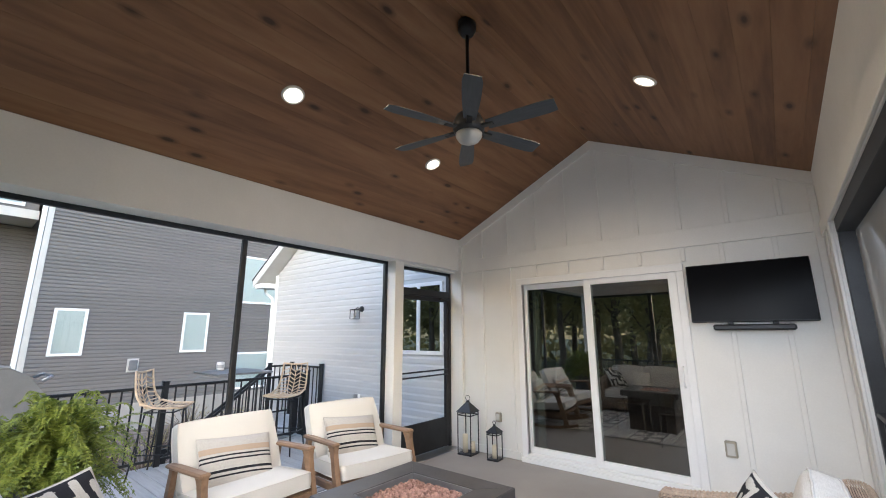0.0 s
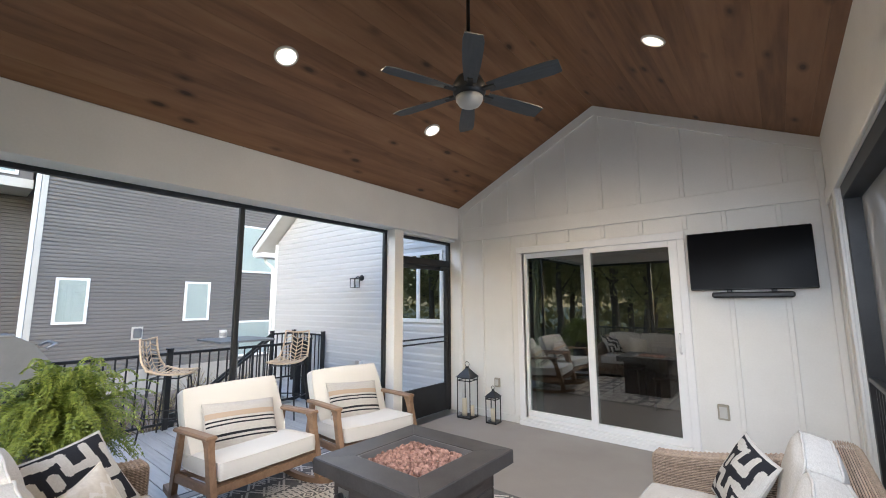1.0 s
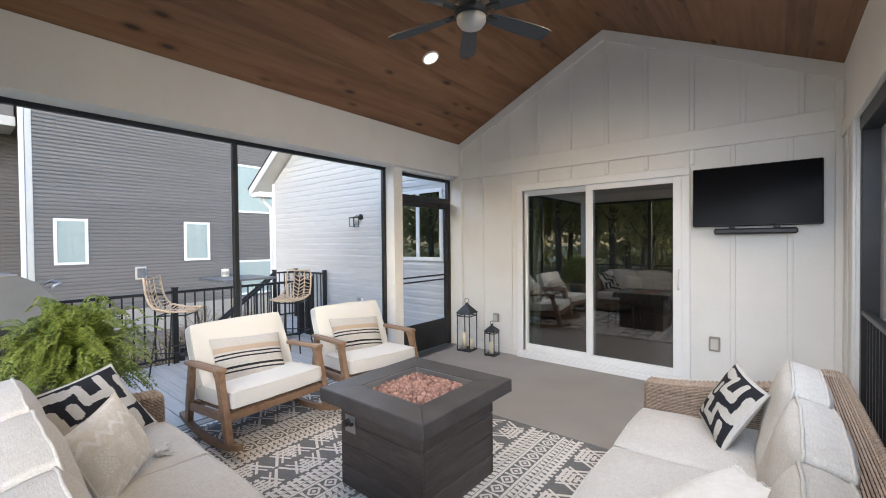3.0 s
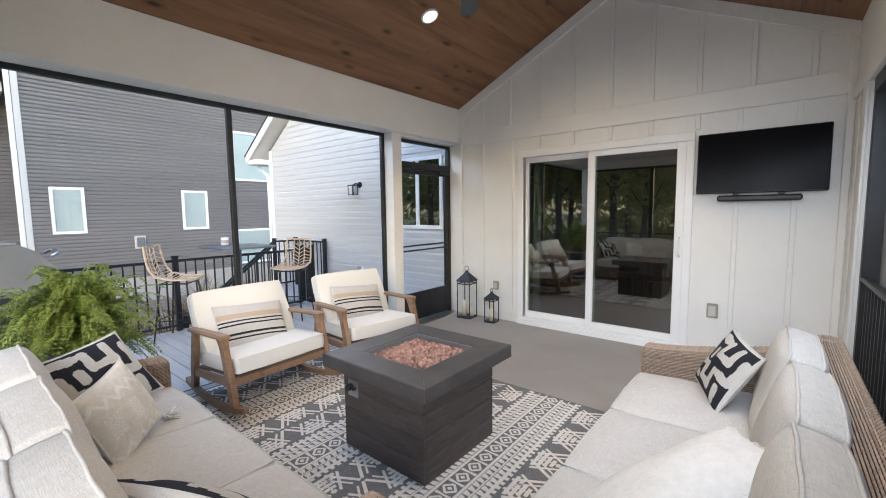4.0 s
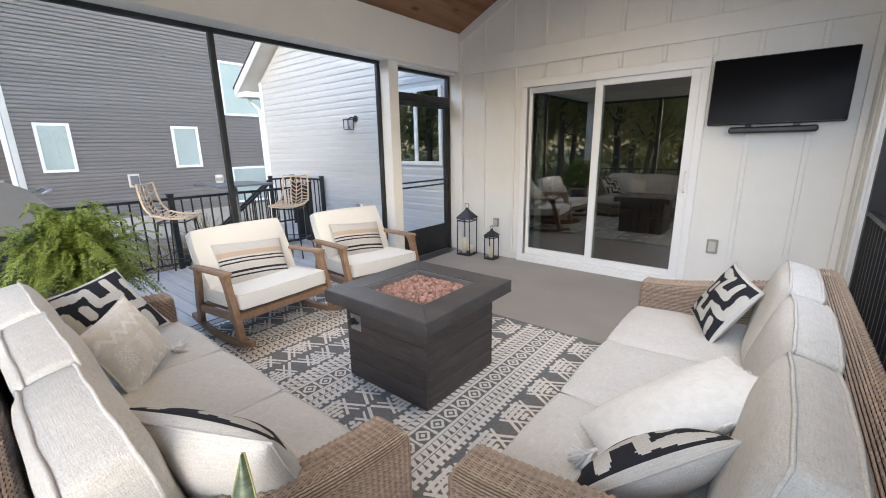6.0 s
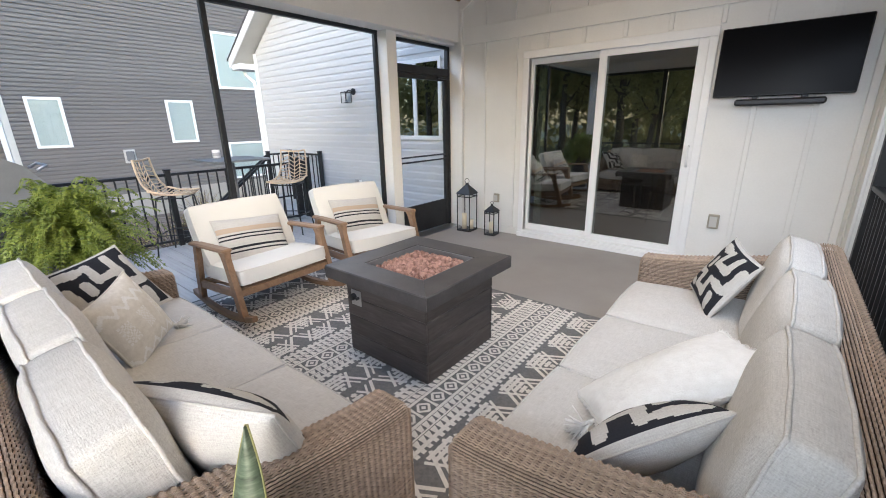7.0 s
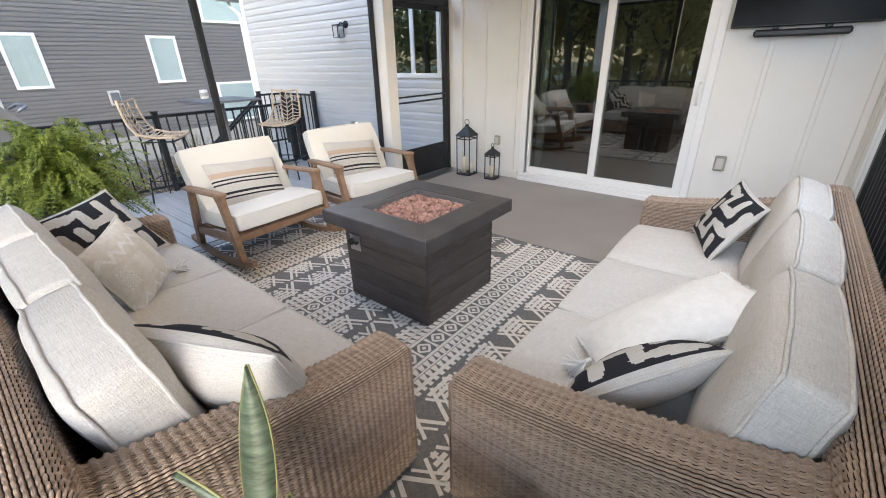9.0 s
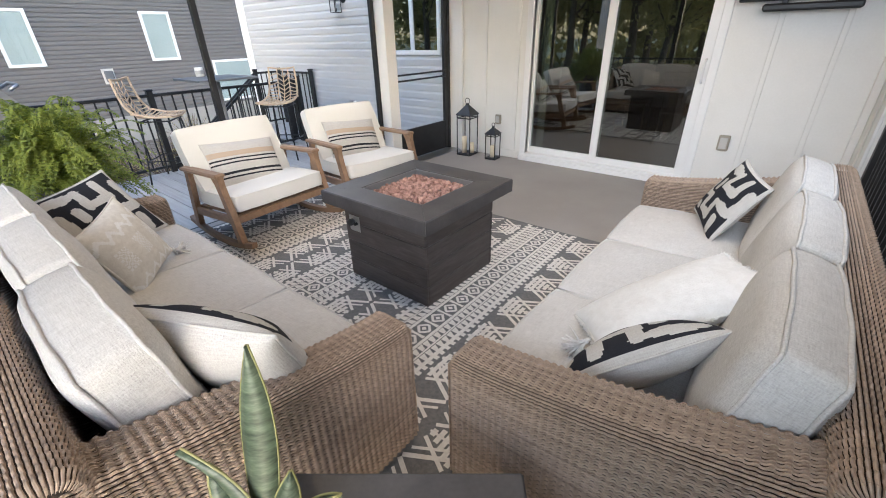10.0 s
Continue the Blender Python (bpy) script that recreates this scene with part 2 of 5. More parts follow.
BARK = surface("bark", (0.05, 0.038, 0.028), (0.13, 0.10, 0.075), 0.95, scale=8, stretch=(3, 3, 0.5), fine=50, bump=0.6, depth=0.02)
SCREENTV = surface("tv_screen", (0.004, 0.004, 0.005), (0.007, 0.007, 0.008), 0.2, scale=1, bump=0, spec=0.04)
BLADEM = surface("fan_blade", (0.03, 0.036, 0.044), (0.055, 0.063, 0.072), 0.5, scale=6, stretch=(1, 8, 1), bump=0.05)
FROST = surface("frosted_dome", (0.36, 0.36, 0.35), (0.42, 0.42, 0.41), 0.3, scale=3, bump=0)
CANGLOW = glow("can_lamp", (1.0, 0.82, 0.58), 0.95)
WAX = surface("candle_wax", (0.72, 0.64, 0.47), (0.80, 0.73, 0.58), 0.5, scale=8, bump=0.05)
BRASS = surface("outlet_cover", (0.34, 0.31, 0.25), (0.42, 0.39, 0.32), 0.4, metal=0.3, scale=5, bump=0.03)
CERAMIC = surface("white_ceramic", (0.74, 0.73, 0.71), (0.82, 0.81, 0.79), 0.25, scale=4, bump=0)
CURTAIN = fabric("green_gray_curtain", (0.26, 0.30, 0.24), (0.40, 0.44, 0.36), slub=30, bump=0.3)


def let_light_through(m, share):
    """Thin leaves: part of the light passes through and colours the far side."""
    nt = m.node_tree
    bsdf = nt.nodes["Principled BSDF"]
    tl = nt.nodes.new("ShaderNodeBsdfTranslucent")
    nt.links.new(bsdf.inputs["Base Color"].links[0].from_socket, tl.inputs[0])
    mx = nt.nodes.new("ShaderNodeMixShader")
    mx.inputs[0].default_value = share
    nt.links.new(bsdf.outputs[0], mx.inputs[1])
    nt.links.new(tl.outputs[0], mx.inputs[2])
    nt.links.new(mx.outputs[0], nt.nodes["Material Output"].inputs[0])


let_light_through(LEAFM, 0.55)
let_light_through(FERNM, 0.3)
MESHM = bpy.data.materials.new("insect_screen")
MESHM.use_nodes = True
_p = MESHM.node_tree.nodes["Principled BSDF"]
_p.inputs["Base Color"].default_value = (0.30, 0.31, 0.32, 1)
_p.inputs["Roughness"].default_value = 0.8
_p.inputs["Alpha"].default_value = 0.80

# ---- mesh tools ----


class Mesh:
    """Collects vertices and faces of one part."""

    def __init__(self):
        self.v, self.f, self.mi = [], [], []

    def add(self, verts, faces, mi=0):
        o = len(self.v)
        self.v += [tuple(p) for p in verts]
        self.f += [tuple(i + o for i in q) for q in faces]
        self.mi += [mi] * len(faces)
        return self

    def box(self, lo, hi, r=0.004, m=None, mi=0):
        """A box with chamfered edges."""
        lo, hi = Vector(lo), Vector(hi)
        r = min(r, min(hi[i] - lo[i] for i in range(3)) * 0.45)
        vs, idx = [], {}
        for sx in (0, 1):
            for sy in (0, 1):
                for sz in (0, 1):
                    s = (sx, sy, sz)
                    for k in range(3):
                        p = [(hi[i] if s[i] else lo[i]) + (0 if i == k else (-r if s[i] else r)) for i in range(3)]
                        idx[s, k] = len(vs)
                        vs.append(p)
        fs = []
        for k in range(3):
            a, b = (k + 1) % 3, (k + 2) % 3
            for s in (0, 1):
                q = []
                for u, w in ((0, 0), (1, 0), (1, 1), (0, 1)):
                    c = [0, 0, 0]
                    c[k], c[a], c[b] = s, u, w
                    q.append(idx[tuple(c), k])
                fs.append(q if s else q[::-1])
            for u in (0, 1):
                for w in (0, 1):
                    c0, c1 = [0, 0, 0], [0, 0, 0]
                    c0[a] = c1[a] = u
                    c0[b] = c1[b] = w
                    c1[k] = 1
                    q = [idx[tuple(c0), a], idx[tuple(c1), a], idx[tuple(c1), b], idx[tuple(c0), b]]
                    fs.append(q if u == w else q[::-1])
        for sx in (0, 1):
            for sy in (0, 1):
                for sz in (0, 1):
                    q = [idx[(sx, sy, sz), k] for k in range(3)]
                    fs.append(q if (sx + sy + sz) % 2 else q[::-1])
        if m is not None:
            vs = [m @ Vector(p) for p in vs]
        return self.add(vs, fs, mi)

    def beam(self, a, b, w, d, r=0.004, up=(0, 0, 1), mi=0):
        """A bar from a to b, w wide and d high."""
        a, b = Vector(a), Vector(b)
        z = (b - a).normalized()
        x = Vector(up).cross(z)
        x = x.normalized() if x.length > 1e-5 else Vector((1, 0, 0))
        y = z.cross(x)
        m = Matrix((x, y, z)).transposed().to_4x4()
        m.translation = a
        return self.box((-w / 2, -d / 2, 0), (w / 2, d / 2, (b - a).length), r, m, mi)

    def tube(self, pts, rad, n=8, closed=False, mi=0):
        """A round bar along points; rad may be one value or one per point."""
        pts = [Vector(p) for p in pts]
        k = len(pts)
        vs = []
        ref = None
        for i, p in enumerate(pts):
            nxt = pts[(i + 1) % k] if closed or i < k - 1 else p
            prv = pts[i - 1] if closed or i > 0 else p
            t = (nxt - prv).normalized()
            if ref is None:
                ref = t.orthogonal().normalized()
            ref = (ref - t * ref.dot(t)).normalized()
            o = t.cross(ref)
            rr = rad[i] if hasattr(rad, "__len__") else rad
            for j in range(n):
                a = 2 * math.pi * j / n
                vs.append(p + (ref * math.cos(a) + o * math.sin(a)) * rr)
        fs = []
        for i in range(k if closed else k - 1):
            i2 = (i + 1) % k
            for j in range(n):
                j2 = (j + 1) % n
                fs.append((i * n + j, i * n + j2, i2 * n + j2, i2 * n + j))
        if not closed:
            fs += [tuple(range(n))[::-1], tuple(range((k - 1) * n, k * n))]
        return self.add(vs, fs, mi)

    def lathe(self, prof, n=24, c=(0, 0, 0), mi=0, caps=True):
        """A turned shape from (radius, height) pairs."""
        vs = [(c[0] + r * math.cos(2 * math.pi * j / n), c[1] + r * math.sin(2 * math.pi * j / n), c[2] + z) for r, z in prof for j in range(n)]
        fs = [(i * n + j, i * n + (j + 1) % n, (i + 1) * n + (j + 1) % n, (i + 1) * n + j) for i in range(len(prof) - 1) for j in range(n)]
        if caps:
            fs += [tuple(range(n))[::-1], tuple(range((len(prof) - 1) * n, len(prof) * n))]
        return self.add(vs, fs, mi)

    def prism(self, poly, lo, hi, axis=1, mi=0):
        """A flat polygon pushed along an axis (0, 1 or 2)."""
        n = len(poly)

        def at(p, h):
            q = list(p)
            q.insert(axis, h)
            return q
        vs = [at(p, lo) for p in poly] + [at(p, hi) for p in poly]
        fs = [tuple(range(n)), tuple(range(2 * n - 1, n - 1, -1))] + [(i, i + n, (i + 1) % n + n, (i + 1) % n) for i in range(n)]
        return self.add(vs, fs, mi)

    def grid(self, rows, mi=0, wrap=False):
        """A sheet from a list of rows of points."""
        h, w = len(rows), len(rows[0])
        fs = [(i * w + j, i * w + (j + 1) % w, (i + 1) * w + (j + 1) % w, (i + 1) * w + j) for i in range(h - 1) for j in range(w if wrap else w - 1)]
        return self.add([p for r in rows for p in r], fs, mi)

    def data(self, name, mats, smooth=False, fix=True):
        me = bpy.data.meshes.new(name)
        me.from_pydata(self.v, [], self.f)
        for m in mats:
            me.materials.append(m)
        if len(mats) > 1:
            me.polygons.foreach_set("material_index", self.mi)
        if fix and len(self.f) < 60000:
            bm = bmesh.new()
            bm.from_mesh(me)
            bmesh.ops.recalc_face_normals(bm, faces=bm.faces)
            bm.to_mesh(me)
            bm.free()
        if smooth:
            me.polygons.foreach_set("use_smooth", [True] * len(me.polygons))
        me.update()
        return me


def part(name, mesh, material, parent, label="", smooth=False, m=None, kind="", fix=True):
    """Links a mesh as one object under a thing or a part."""
    mats = material if isinstance(material, (list, tuple)) else [material]
    ob = new(name, mesh.data(name, mats, smooth, fix) if isinstance(mesh, Mesh) else mesh)
    ob.parent = parent
    if m is not None:
        ob.matrix_basis = m
    return tagged(ob, label=label, kind=kind)


def thing(name, m, label, category, group="", kind=""):
    ob = new(name)
    ob.empty_display_size = 0.1
    ob.matrix_basis = m
    return tagged(ob, label, category, group, kind)


def single(name, mesh, material, label, category, group="", kind="", smooth=False, m=None):
    ob = part(name, mesh, material, None, smooth=smooth, m=m)
    return tagged(ob, label, category, group, kind)


def aim(centre, normal, up=(0, 0, 1)):
    """A pose whose z axis is normal and whose y axis leans towards up."""
    z = Vector(normal).normalized()
    x = Vector(up).cross(z).normalized()
    y = z.cross(x)
    m = Matrix((x, y, z)).transposed().to_4x4()
    m.translation = centre
    return m


# seating group: scaled about the camera to fit its view and meet the floor
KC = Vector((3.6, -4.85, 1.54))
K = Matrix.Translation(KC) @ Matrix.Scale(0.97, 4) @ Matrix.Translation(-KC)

# ---- the porch ----
W, SOUTH, EAVE, RIDGE = 4.09, -5.55, 3.02, 4.014
TOP, FLOOR = 2.545, 0.046


def struct(name, label, category):
    return thing(name, Matrix(), label, category, kind="structure")


single("floor", Mesh().box((-0.241, SOUTH - 0.1, -0.2), (W + 0.1, 0, FLOOR), 0.002), FLOORM, "smooth taupe-gray painted porch floor", "floor", kind="structure")

# back wall: plain sheet with the door opening cut out, gable above
DX0, DX1, DZ0, DZ1 = 1.04, 2.885, 0.10, 2.245
wall_north = struct("wall_north", "white board-and-batten gable wall with warm tint above", "wall")
bw = Mesh()
bw.box((-0.15, 0, -0.2), (DX0, 0.16, 2.66), 0.001).box((DX1, 0, -0.2), (W + 0.15, 0.16, 2.66), 0.001)
bw.box((DX0, 0, DZ1), (DX1, 0.16, 2.66), 0.001).box((DX0, 0, -0.2), (DX1, 0.16, DZ0), 0.001)
bw.prism([(-0.15, 2.66), (W + 0.15, 2.66), (W + 0.15, EAVE), (W / 2 + 0.045, RIDGE + 0.05), (-0.15, EAVE)], 0, 0.16)
part("panel", bw, WHITE, wall_north)
for x in (0.40, 0.86, 3.32, 3.745):
    part("batten", Mesh().box((x - 0.021, -0.022, 0.14), (x + 0.021, -0.0005, 2.495), 0.004), WHITE, wall_north)
for x in (1.255, 1.69, 2.125, 2.545, 2.975):
    part("batten", Mesh().box((x - 0.021, -0.022, 2.245 + 0.1), (x + 0.021, -0.0005, 2.495), 0.004), WHITE, wall_north)
for x in (0.40, 0.83, 1.255, 1.69, 2.125, 2.545, 2.975, 3.40, 3.82):
    h = EAVE + (RIDGE - EAVE) * (1 - abs(x - 2.09) / 2.09) - 0.11
    part("batten", Mesh().box((x - 0.021, -0.022, 2.69), (x + 0.021, -0.0005, h), 0.004), WHITE, wall_north)
part("band_board", Mesh().box((0.06, -0.032, 2.495), (W - 0.05, -0.0005, 2.69), 0.004), WHITE, wall_north)
for s in (-1, 1):
    x0 = 0.0 if s < 0 else 4.18
    rb = Mesh().prism([(x0, EAVE - 0.004), (2.09, RIDGE - 0.004), (2.09, RIDGE - 0.125), (x0, EAVE - 0.125)] if s < 0 else
                      [(2.09, RIDGE - 0.004), (W, EAVE + 0.038), (W, EAVE - 0.083), (2.09, RIDGE - 0.125)], -0.032, -0.0005)
    part("rake_trim", rb, WHITE, wall_north)
for x in (0.0, W - 0.055):
    part("corner_trim", Mesh().box((x + 0.0005, -0.05, 0), (x + 0.055, -0.0005, EAVE - 0.1), 0.006), WHITE, wall_north)
part("baseboard", Mesh().box((0.06, -0.02, 0.0), (DX0 - 0.1, -0.0005, 0.14), 0.004), WHITE, wall_north)
part("baseboard", Mesh().box((DX1 + 0.1, -0.02, 0.0), (W - 0.06, -0.0005, 0.14), 0.004), WHITE, wall_north)

# sliding door
door_1 = thing("door_1", Matrix(), "closed white vinyl sliding glass patio door", "door", kind="structure")
part("frame", Mesh().box((DX0 - 0.075, -0.028, DZ0), (DX0, 0.04, DZ1), 0.005).box((DX1, -0.028, DZ0), (DX1 + 0.075, 0.04, DZ1), 0.005)
     .box((DX0 - 0.075, -0.03, DZ1), (DX1 + 0.075, 0.04, DZ1 + 0.085), 0.005), VINYL, door_1)
part("threshold", Mesh().box((DX0 - 0.075, -0.06, 0.0), (DX1 + 0.075, -0.0005, DZ0), 0.006).box((DX0, -0.045, DZ0 + 0.001), (DX1, 0.1, DZ0 + 0.035), 0.004), VINYL, door_1)
XM = 1.915


def sash(x0, x1, y0, name, w0, w1):
    s = part(name, Mesh().box((x0, y0, DZ0 + 0.036), (x0 + w0, y0 + 0.045, DZ1), 0.004).box((x1 - w1, y0, DZ0 + 0.036), (x1, y0 + 0.045, DZ1), 0.004)
             .box((x0 + w0, y0, DZ0 + 0.036), (x1 - w1, y0 + 0.045, DZ0 + 0.11), 0.004).box((x0 + w0, y0, DZ1 - 0.065), (x1 - w1, y0 + 0.045, DZ1), 0.004), VINYL, door_1)
    g = part("pane", Mesh().box((x0 + w0 - 0.01, y0 + 0.018, DZ0 + 0.1), (x1 - w1 + 0.01, y0 + 0.026, DZ1 - 0.055), 0.001), DOORGLASS, s, "dark reflective glass")
    g.visible_shadow = False
    return s


sash(DX0, XM + 0.04, 0.055, "fixed_sash", 0.03, 0.08)
slide = sash(XM - 0.04, DX1, -0.002, "sliding_sash", 0.08, 0.085)
part("handle", Mesh().tube([(DX1 - 0.035, -0.002, 1.06), (DX1 - 0.035, -0.05, 1.08), (DX1 - 0.035, -0.055, 1.16), (DX1 - 0.035, -0.05, 1.24), (DX1 - 0.035, -0.002, 1.26)], 0.012, 8), VINYL, slide, smooth=True)

# ceiling: boards on both slopes, one mesh
ceil = Mesh()
sl = math.atan2(RIDGE - EAVE, 2.09)
run = math.hypot(RIDGE - EAVE, 2.09)
nb = 13
for s in (-1, 1):
    for i in range(nb):
        a, b = i * run / nb + 0.0004, (i + 1) * run / nb - 0.0004
        cuts = [SOUTH - 0.1, 0.0]
        for y0, y1 in zip(cuts, cuts[1:]):
            if y1 - y0 < 0.05:
                continue
            m = Matrix.Translation((0 if s < 0 else 4.18, 0, EAVE)) @ Matrix.Rotation(-sl if s < 0 else math.pi + sl, 4, 'Y')
            zz = (0.0, 0.018) if s < 0 else (-0.018, 0.0)
            ceil.box((a, y0 + 0.0006, zz[0]), (b, min(y1, 0) - 0.0006, zz[1]), 0.0009, m)
single("ceiling", ceil, CEILM, "dark-stained knotty wood plank vaulted ceiling", "ceiling", kind="structure")
single("roof_deck", Mesh().prism([(-0.5, EAVE - 0.1), (2.09, RIDGE + 0.12), (4.68, EAVE - 0.1), (4.68, EAVE + 0.1), (2.09, RIDGE + 0.32), (-0.5, EAVE + 0.1)], SOUTH - 0.4, 0.02),
       ROOFM, "dark shingled porch roof over the ceiling", "roof", kind="structure")

# west side: header, posts and screen tracks
wall_west = struct("wall_west", "white header beam over an open screened bay", "wall")
part("header", Mesh().box((-0.235, SOUTH, TOP), (0, -0.0, EAVE), 0.004), WHITE, wall_west)
part("post", Mesh().box((-0.24, -1.275, -0.2), (-0.09, -1.12, TOP), 0.004), WHITE, wall_west)
part("post", Mesh().box((-0.24, -0.012, -0.2), (0, -0.001, TOP), 0.004), WHITE, wall_west)
part("post", Mesh().box((-0.24, SOUTH, -0.2), (0, SOUTH + 0.2, TOP), 0.004), WHITE, wall_west)
part("screen_track", Mesh().box((-0.285, SOUTH + 0.1, TOP - 0.035), (-0.236, -1.27, TOP + 0.02), 0.003), BLACK, wall_west, "black metal screen track")
part("screen_track", Mesh().box((-0.285, -3.175, -0.05), (-0.24, -3.13, TOP - 0.035), 0.003), BLACK, wall_west, "black metal screen post")
part("screen_track", Mesh().box((-0.285, -1.318, -0.05), (-0.241, -1.27, TOP - 0.036), 0.003), BLACK, wall_west, "black metal screen track")
part("floor_edge", Mesh().box((-0.31, SOUTH + 0.1, -0.1), (-0.242, -1.27, 0.03), 0.004), BLACK, wall_west, "dark metal floor edge")

# screen door
door_2 = thing("door_2", Matrix(), "black aluminium screen door with solid kick panel and transom", "door", kind="structure")
part("frame", Mesh().box((-0.24, -1.119, 0.0), (-0.18, -1.085, 2.51), 0.003).box((-0.24, -0.06, 0.0), (-0.18, -0.013, 2.51), 0.003)
     .box((-0.24, -1.085, 2.475), (-0.18, -0.06, 2.51), 0.003).box((-0.24, -1.085, 2.13), (-0.18, -0.06, 2.225), 0.003), BLACK, door_2)
leaf = part("door_leaf", Mesh().box((-0.23, -0.125, 0.06), (-0.19, -0.061, 2.125), 0.003).box((-0.23, -1.084, 0.06), (-0.19, -1.03, 2.125), 0.003)
            .box((-0.23, -1.03, 2.07), (-0.19, -0.125, 2.125), 0.003).box((-0.225, -1.03, 0.06), (-0.195, -0.125, 0.445), 0.003), BLACK, door_2)
for z in (1.10, 1.035):
    part("push_bar", Mesh().tube([(-0.18, -1.05, z), (-0.18, -0.10, z)], 0.011, 8), BLACK, leaf)
part("closer", Mesh().box((-0.178, -0.3, 2.09), (-0.14, -0.07, 2.12), 0.004), BLACK, door_2)
part("head_filler", Mesh().box((-0.235, -1.119, 2.511), (-0.09, -0.013, TOP - 0.001), 0.002), WHITE, door_2)
part("threshold", Mesh().box((-0.239, -1.119, 0.001), (-0.0, -0.013, 0.05), 0.004), STEEL, door_2, "aluminium threshold")

# east side
wall_east = struct("wall_east", "white header and post around a drawn gray insect screen", "wall")
E0 = -0.72
part("header", Mesh().box((W, SOUTH, 2.43), (W + 0.16, 0, EAVE + 0.06), 0.004), WHITE, wall_east)
part("inner_fascia", Mesh().box((W - 0.02, SOUTH, 2.43), (W - 0.0005, -0.06, 2.56), 0.004), WHITE, wall_east)
part("post", Mesh().box((W, E0, 0), (W + 0.16, 0, 2.43), 0.004), WHITE, wall_east)
part("post_trim", Mesh().box((W - 0.02, E0 - 0.0, 0), (W - 0.0005, E0 + 0.12, 2.43), 0.004), WHITE, wall_east)
part("post_trim", Mesh().box((W - 0.012, -0.36, 0), (W - 0.0005, -0.3, 2.43), 0.004), WHITE, wall_east)
part("post", Mesh().box((W, SOUTH, 0), (W + 0.16, SOUTH + 0.2, 2.43), 0.004), WHITE, wall_east)
part("screen_track", Mesh().box((W + 0.02, E0 - 0.07, 0), (W + 0.13, E0 - 0.001, 2.43), 0.003).box((W + 0.01, SOUTH + 0.2, 2.33), (W + 0.13, E0 - 0.07, 2.43), 0.003), BLACK, wall_east, "black metal screen track")
part("screen_mesh", Mesh().box((W + 0.112, SOUTH + 0.2, 0.02), (W + 0.115, E0 - 0.06, 2.34), 0.001), MESHM, wall_east, "gray woven insect screen")
part("mid_post", Mesh().box((W + 0.02, -3.1, 0), (W + 0.12, -3.0, 2.43), 0.003), BLACK, wall_east)


def railing(name, a, b, height, n, label, group, posts=(True, True), z0=0.08, mate=BLACK):
    """Metal railing between two points on the deck, with square balusters."""
    a, b = Vector(a), Vector(b)
    t = thing(name, Matrix.Translation(a), label, "railing", group)
    d = b - a
    up = Vector((0, 0, 1))
    part("top_rail", Mesh().beam(up * (height - 0.02), d + up * (height - 0.02), 0.05, 0.035, 0.006), mate, t)
    part("bottom_rail", Mesh().beam(up * z0, d + up * z0, 0.035, 0.03, 0.004), mate, t)
    bal = Mesh().box((-0.009, -0.009, z0), (0.009, 0.009, height - 0.035), 0.002).data("baluster", [mate])
    for i in range(1, n):
        part("baluster", bal, mate, t, m=Matrix.Translation(d * (i / n)))
    for use, p in zip(posts, (Vector((0, 0, 0)), d)):
        if use:
            part("rail_post", Mesh().box(p + Vector((-0.032, -0.032, -0.02)), p + Vector((0.032, 0.032, height + 0.03)), 0.004)
                 .box(p + Vector((-0.04, -0.04, height + 0.03)), p + Vector((0.04, 0.04, height + 0.05)), 0.006), mate, t)
    return t


railing("porch_railing", (W + 0.045, E0 - 0.08, 0.04), (W + 0.045, -3.0, 0.04), 1.03, 21, "black metal railing in front of the gray screen", "porch railings", posts=(False, False))
railing("porch_railing", (W + 0.045, -3.1, 0.04), (W + 0.045, SOUTH + 0.25, 0.04), 1.03, 20, "black metal railing in front of the gray screen", "porch railings", posts=(False, False))

# south side, behind the seating
wall_south = struct("wall_south", "white header over a screened bay with black posts", "wall")
part("header", Mesh().box((0.001, SOUTH - 0.16, TOP), (W - 0.001, SOUTH, EAVE), 0.004)
     .prism([(0.0, EAVE + 0.001), (W, EAVE + 0.001), (W / 2 + 0.045, RIDGE - 0.02)], SOUTH - 0.1, SOUTH - 0.02), WHITE, wall_south)
for x in (1.35, 2.75):
    part("screen_track", Mesh().box((x - 0.04, SOUTH - 0.1, 0), (x + 0.04, SOUTH - 0.02, TOP), 0.003), BLACK, wall_south)
part("screen_track", Mesh().box((0.0, SOUTH - 0.1, TOP - 0.05), (W, SOUTH - 0.02, TOP - 0.001), 0.003), BLACK, wall_south)
railing("porch_railing", (0.05, SOUTH - 0.05, 0), (W - 0.05, SOUTH - 0.05, 0), 1.0, 36, "black metal railing across the open bay", "porch railings", posts=(False, False))

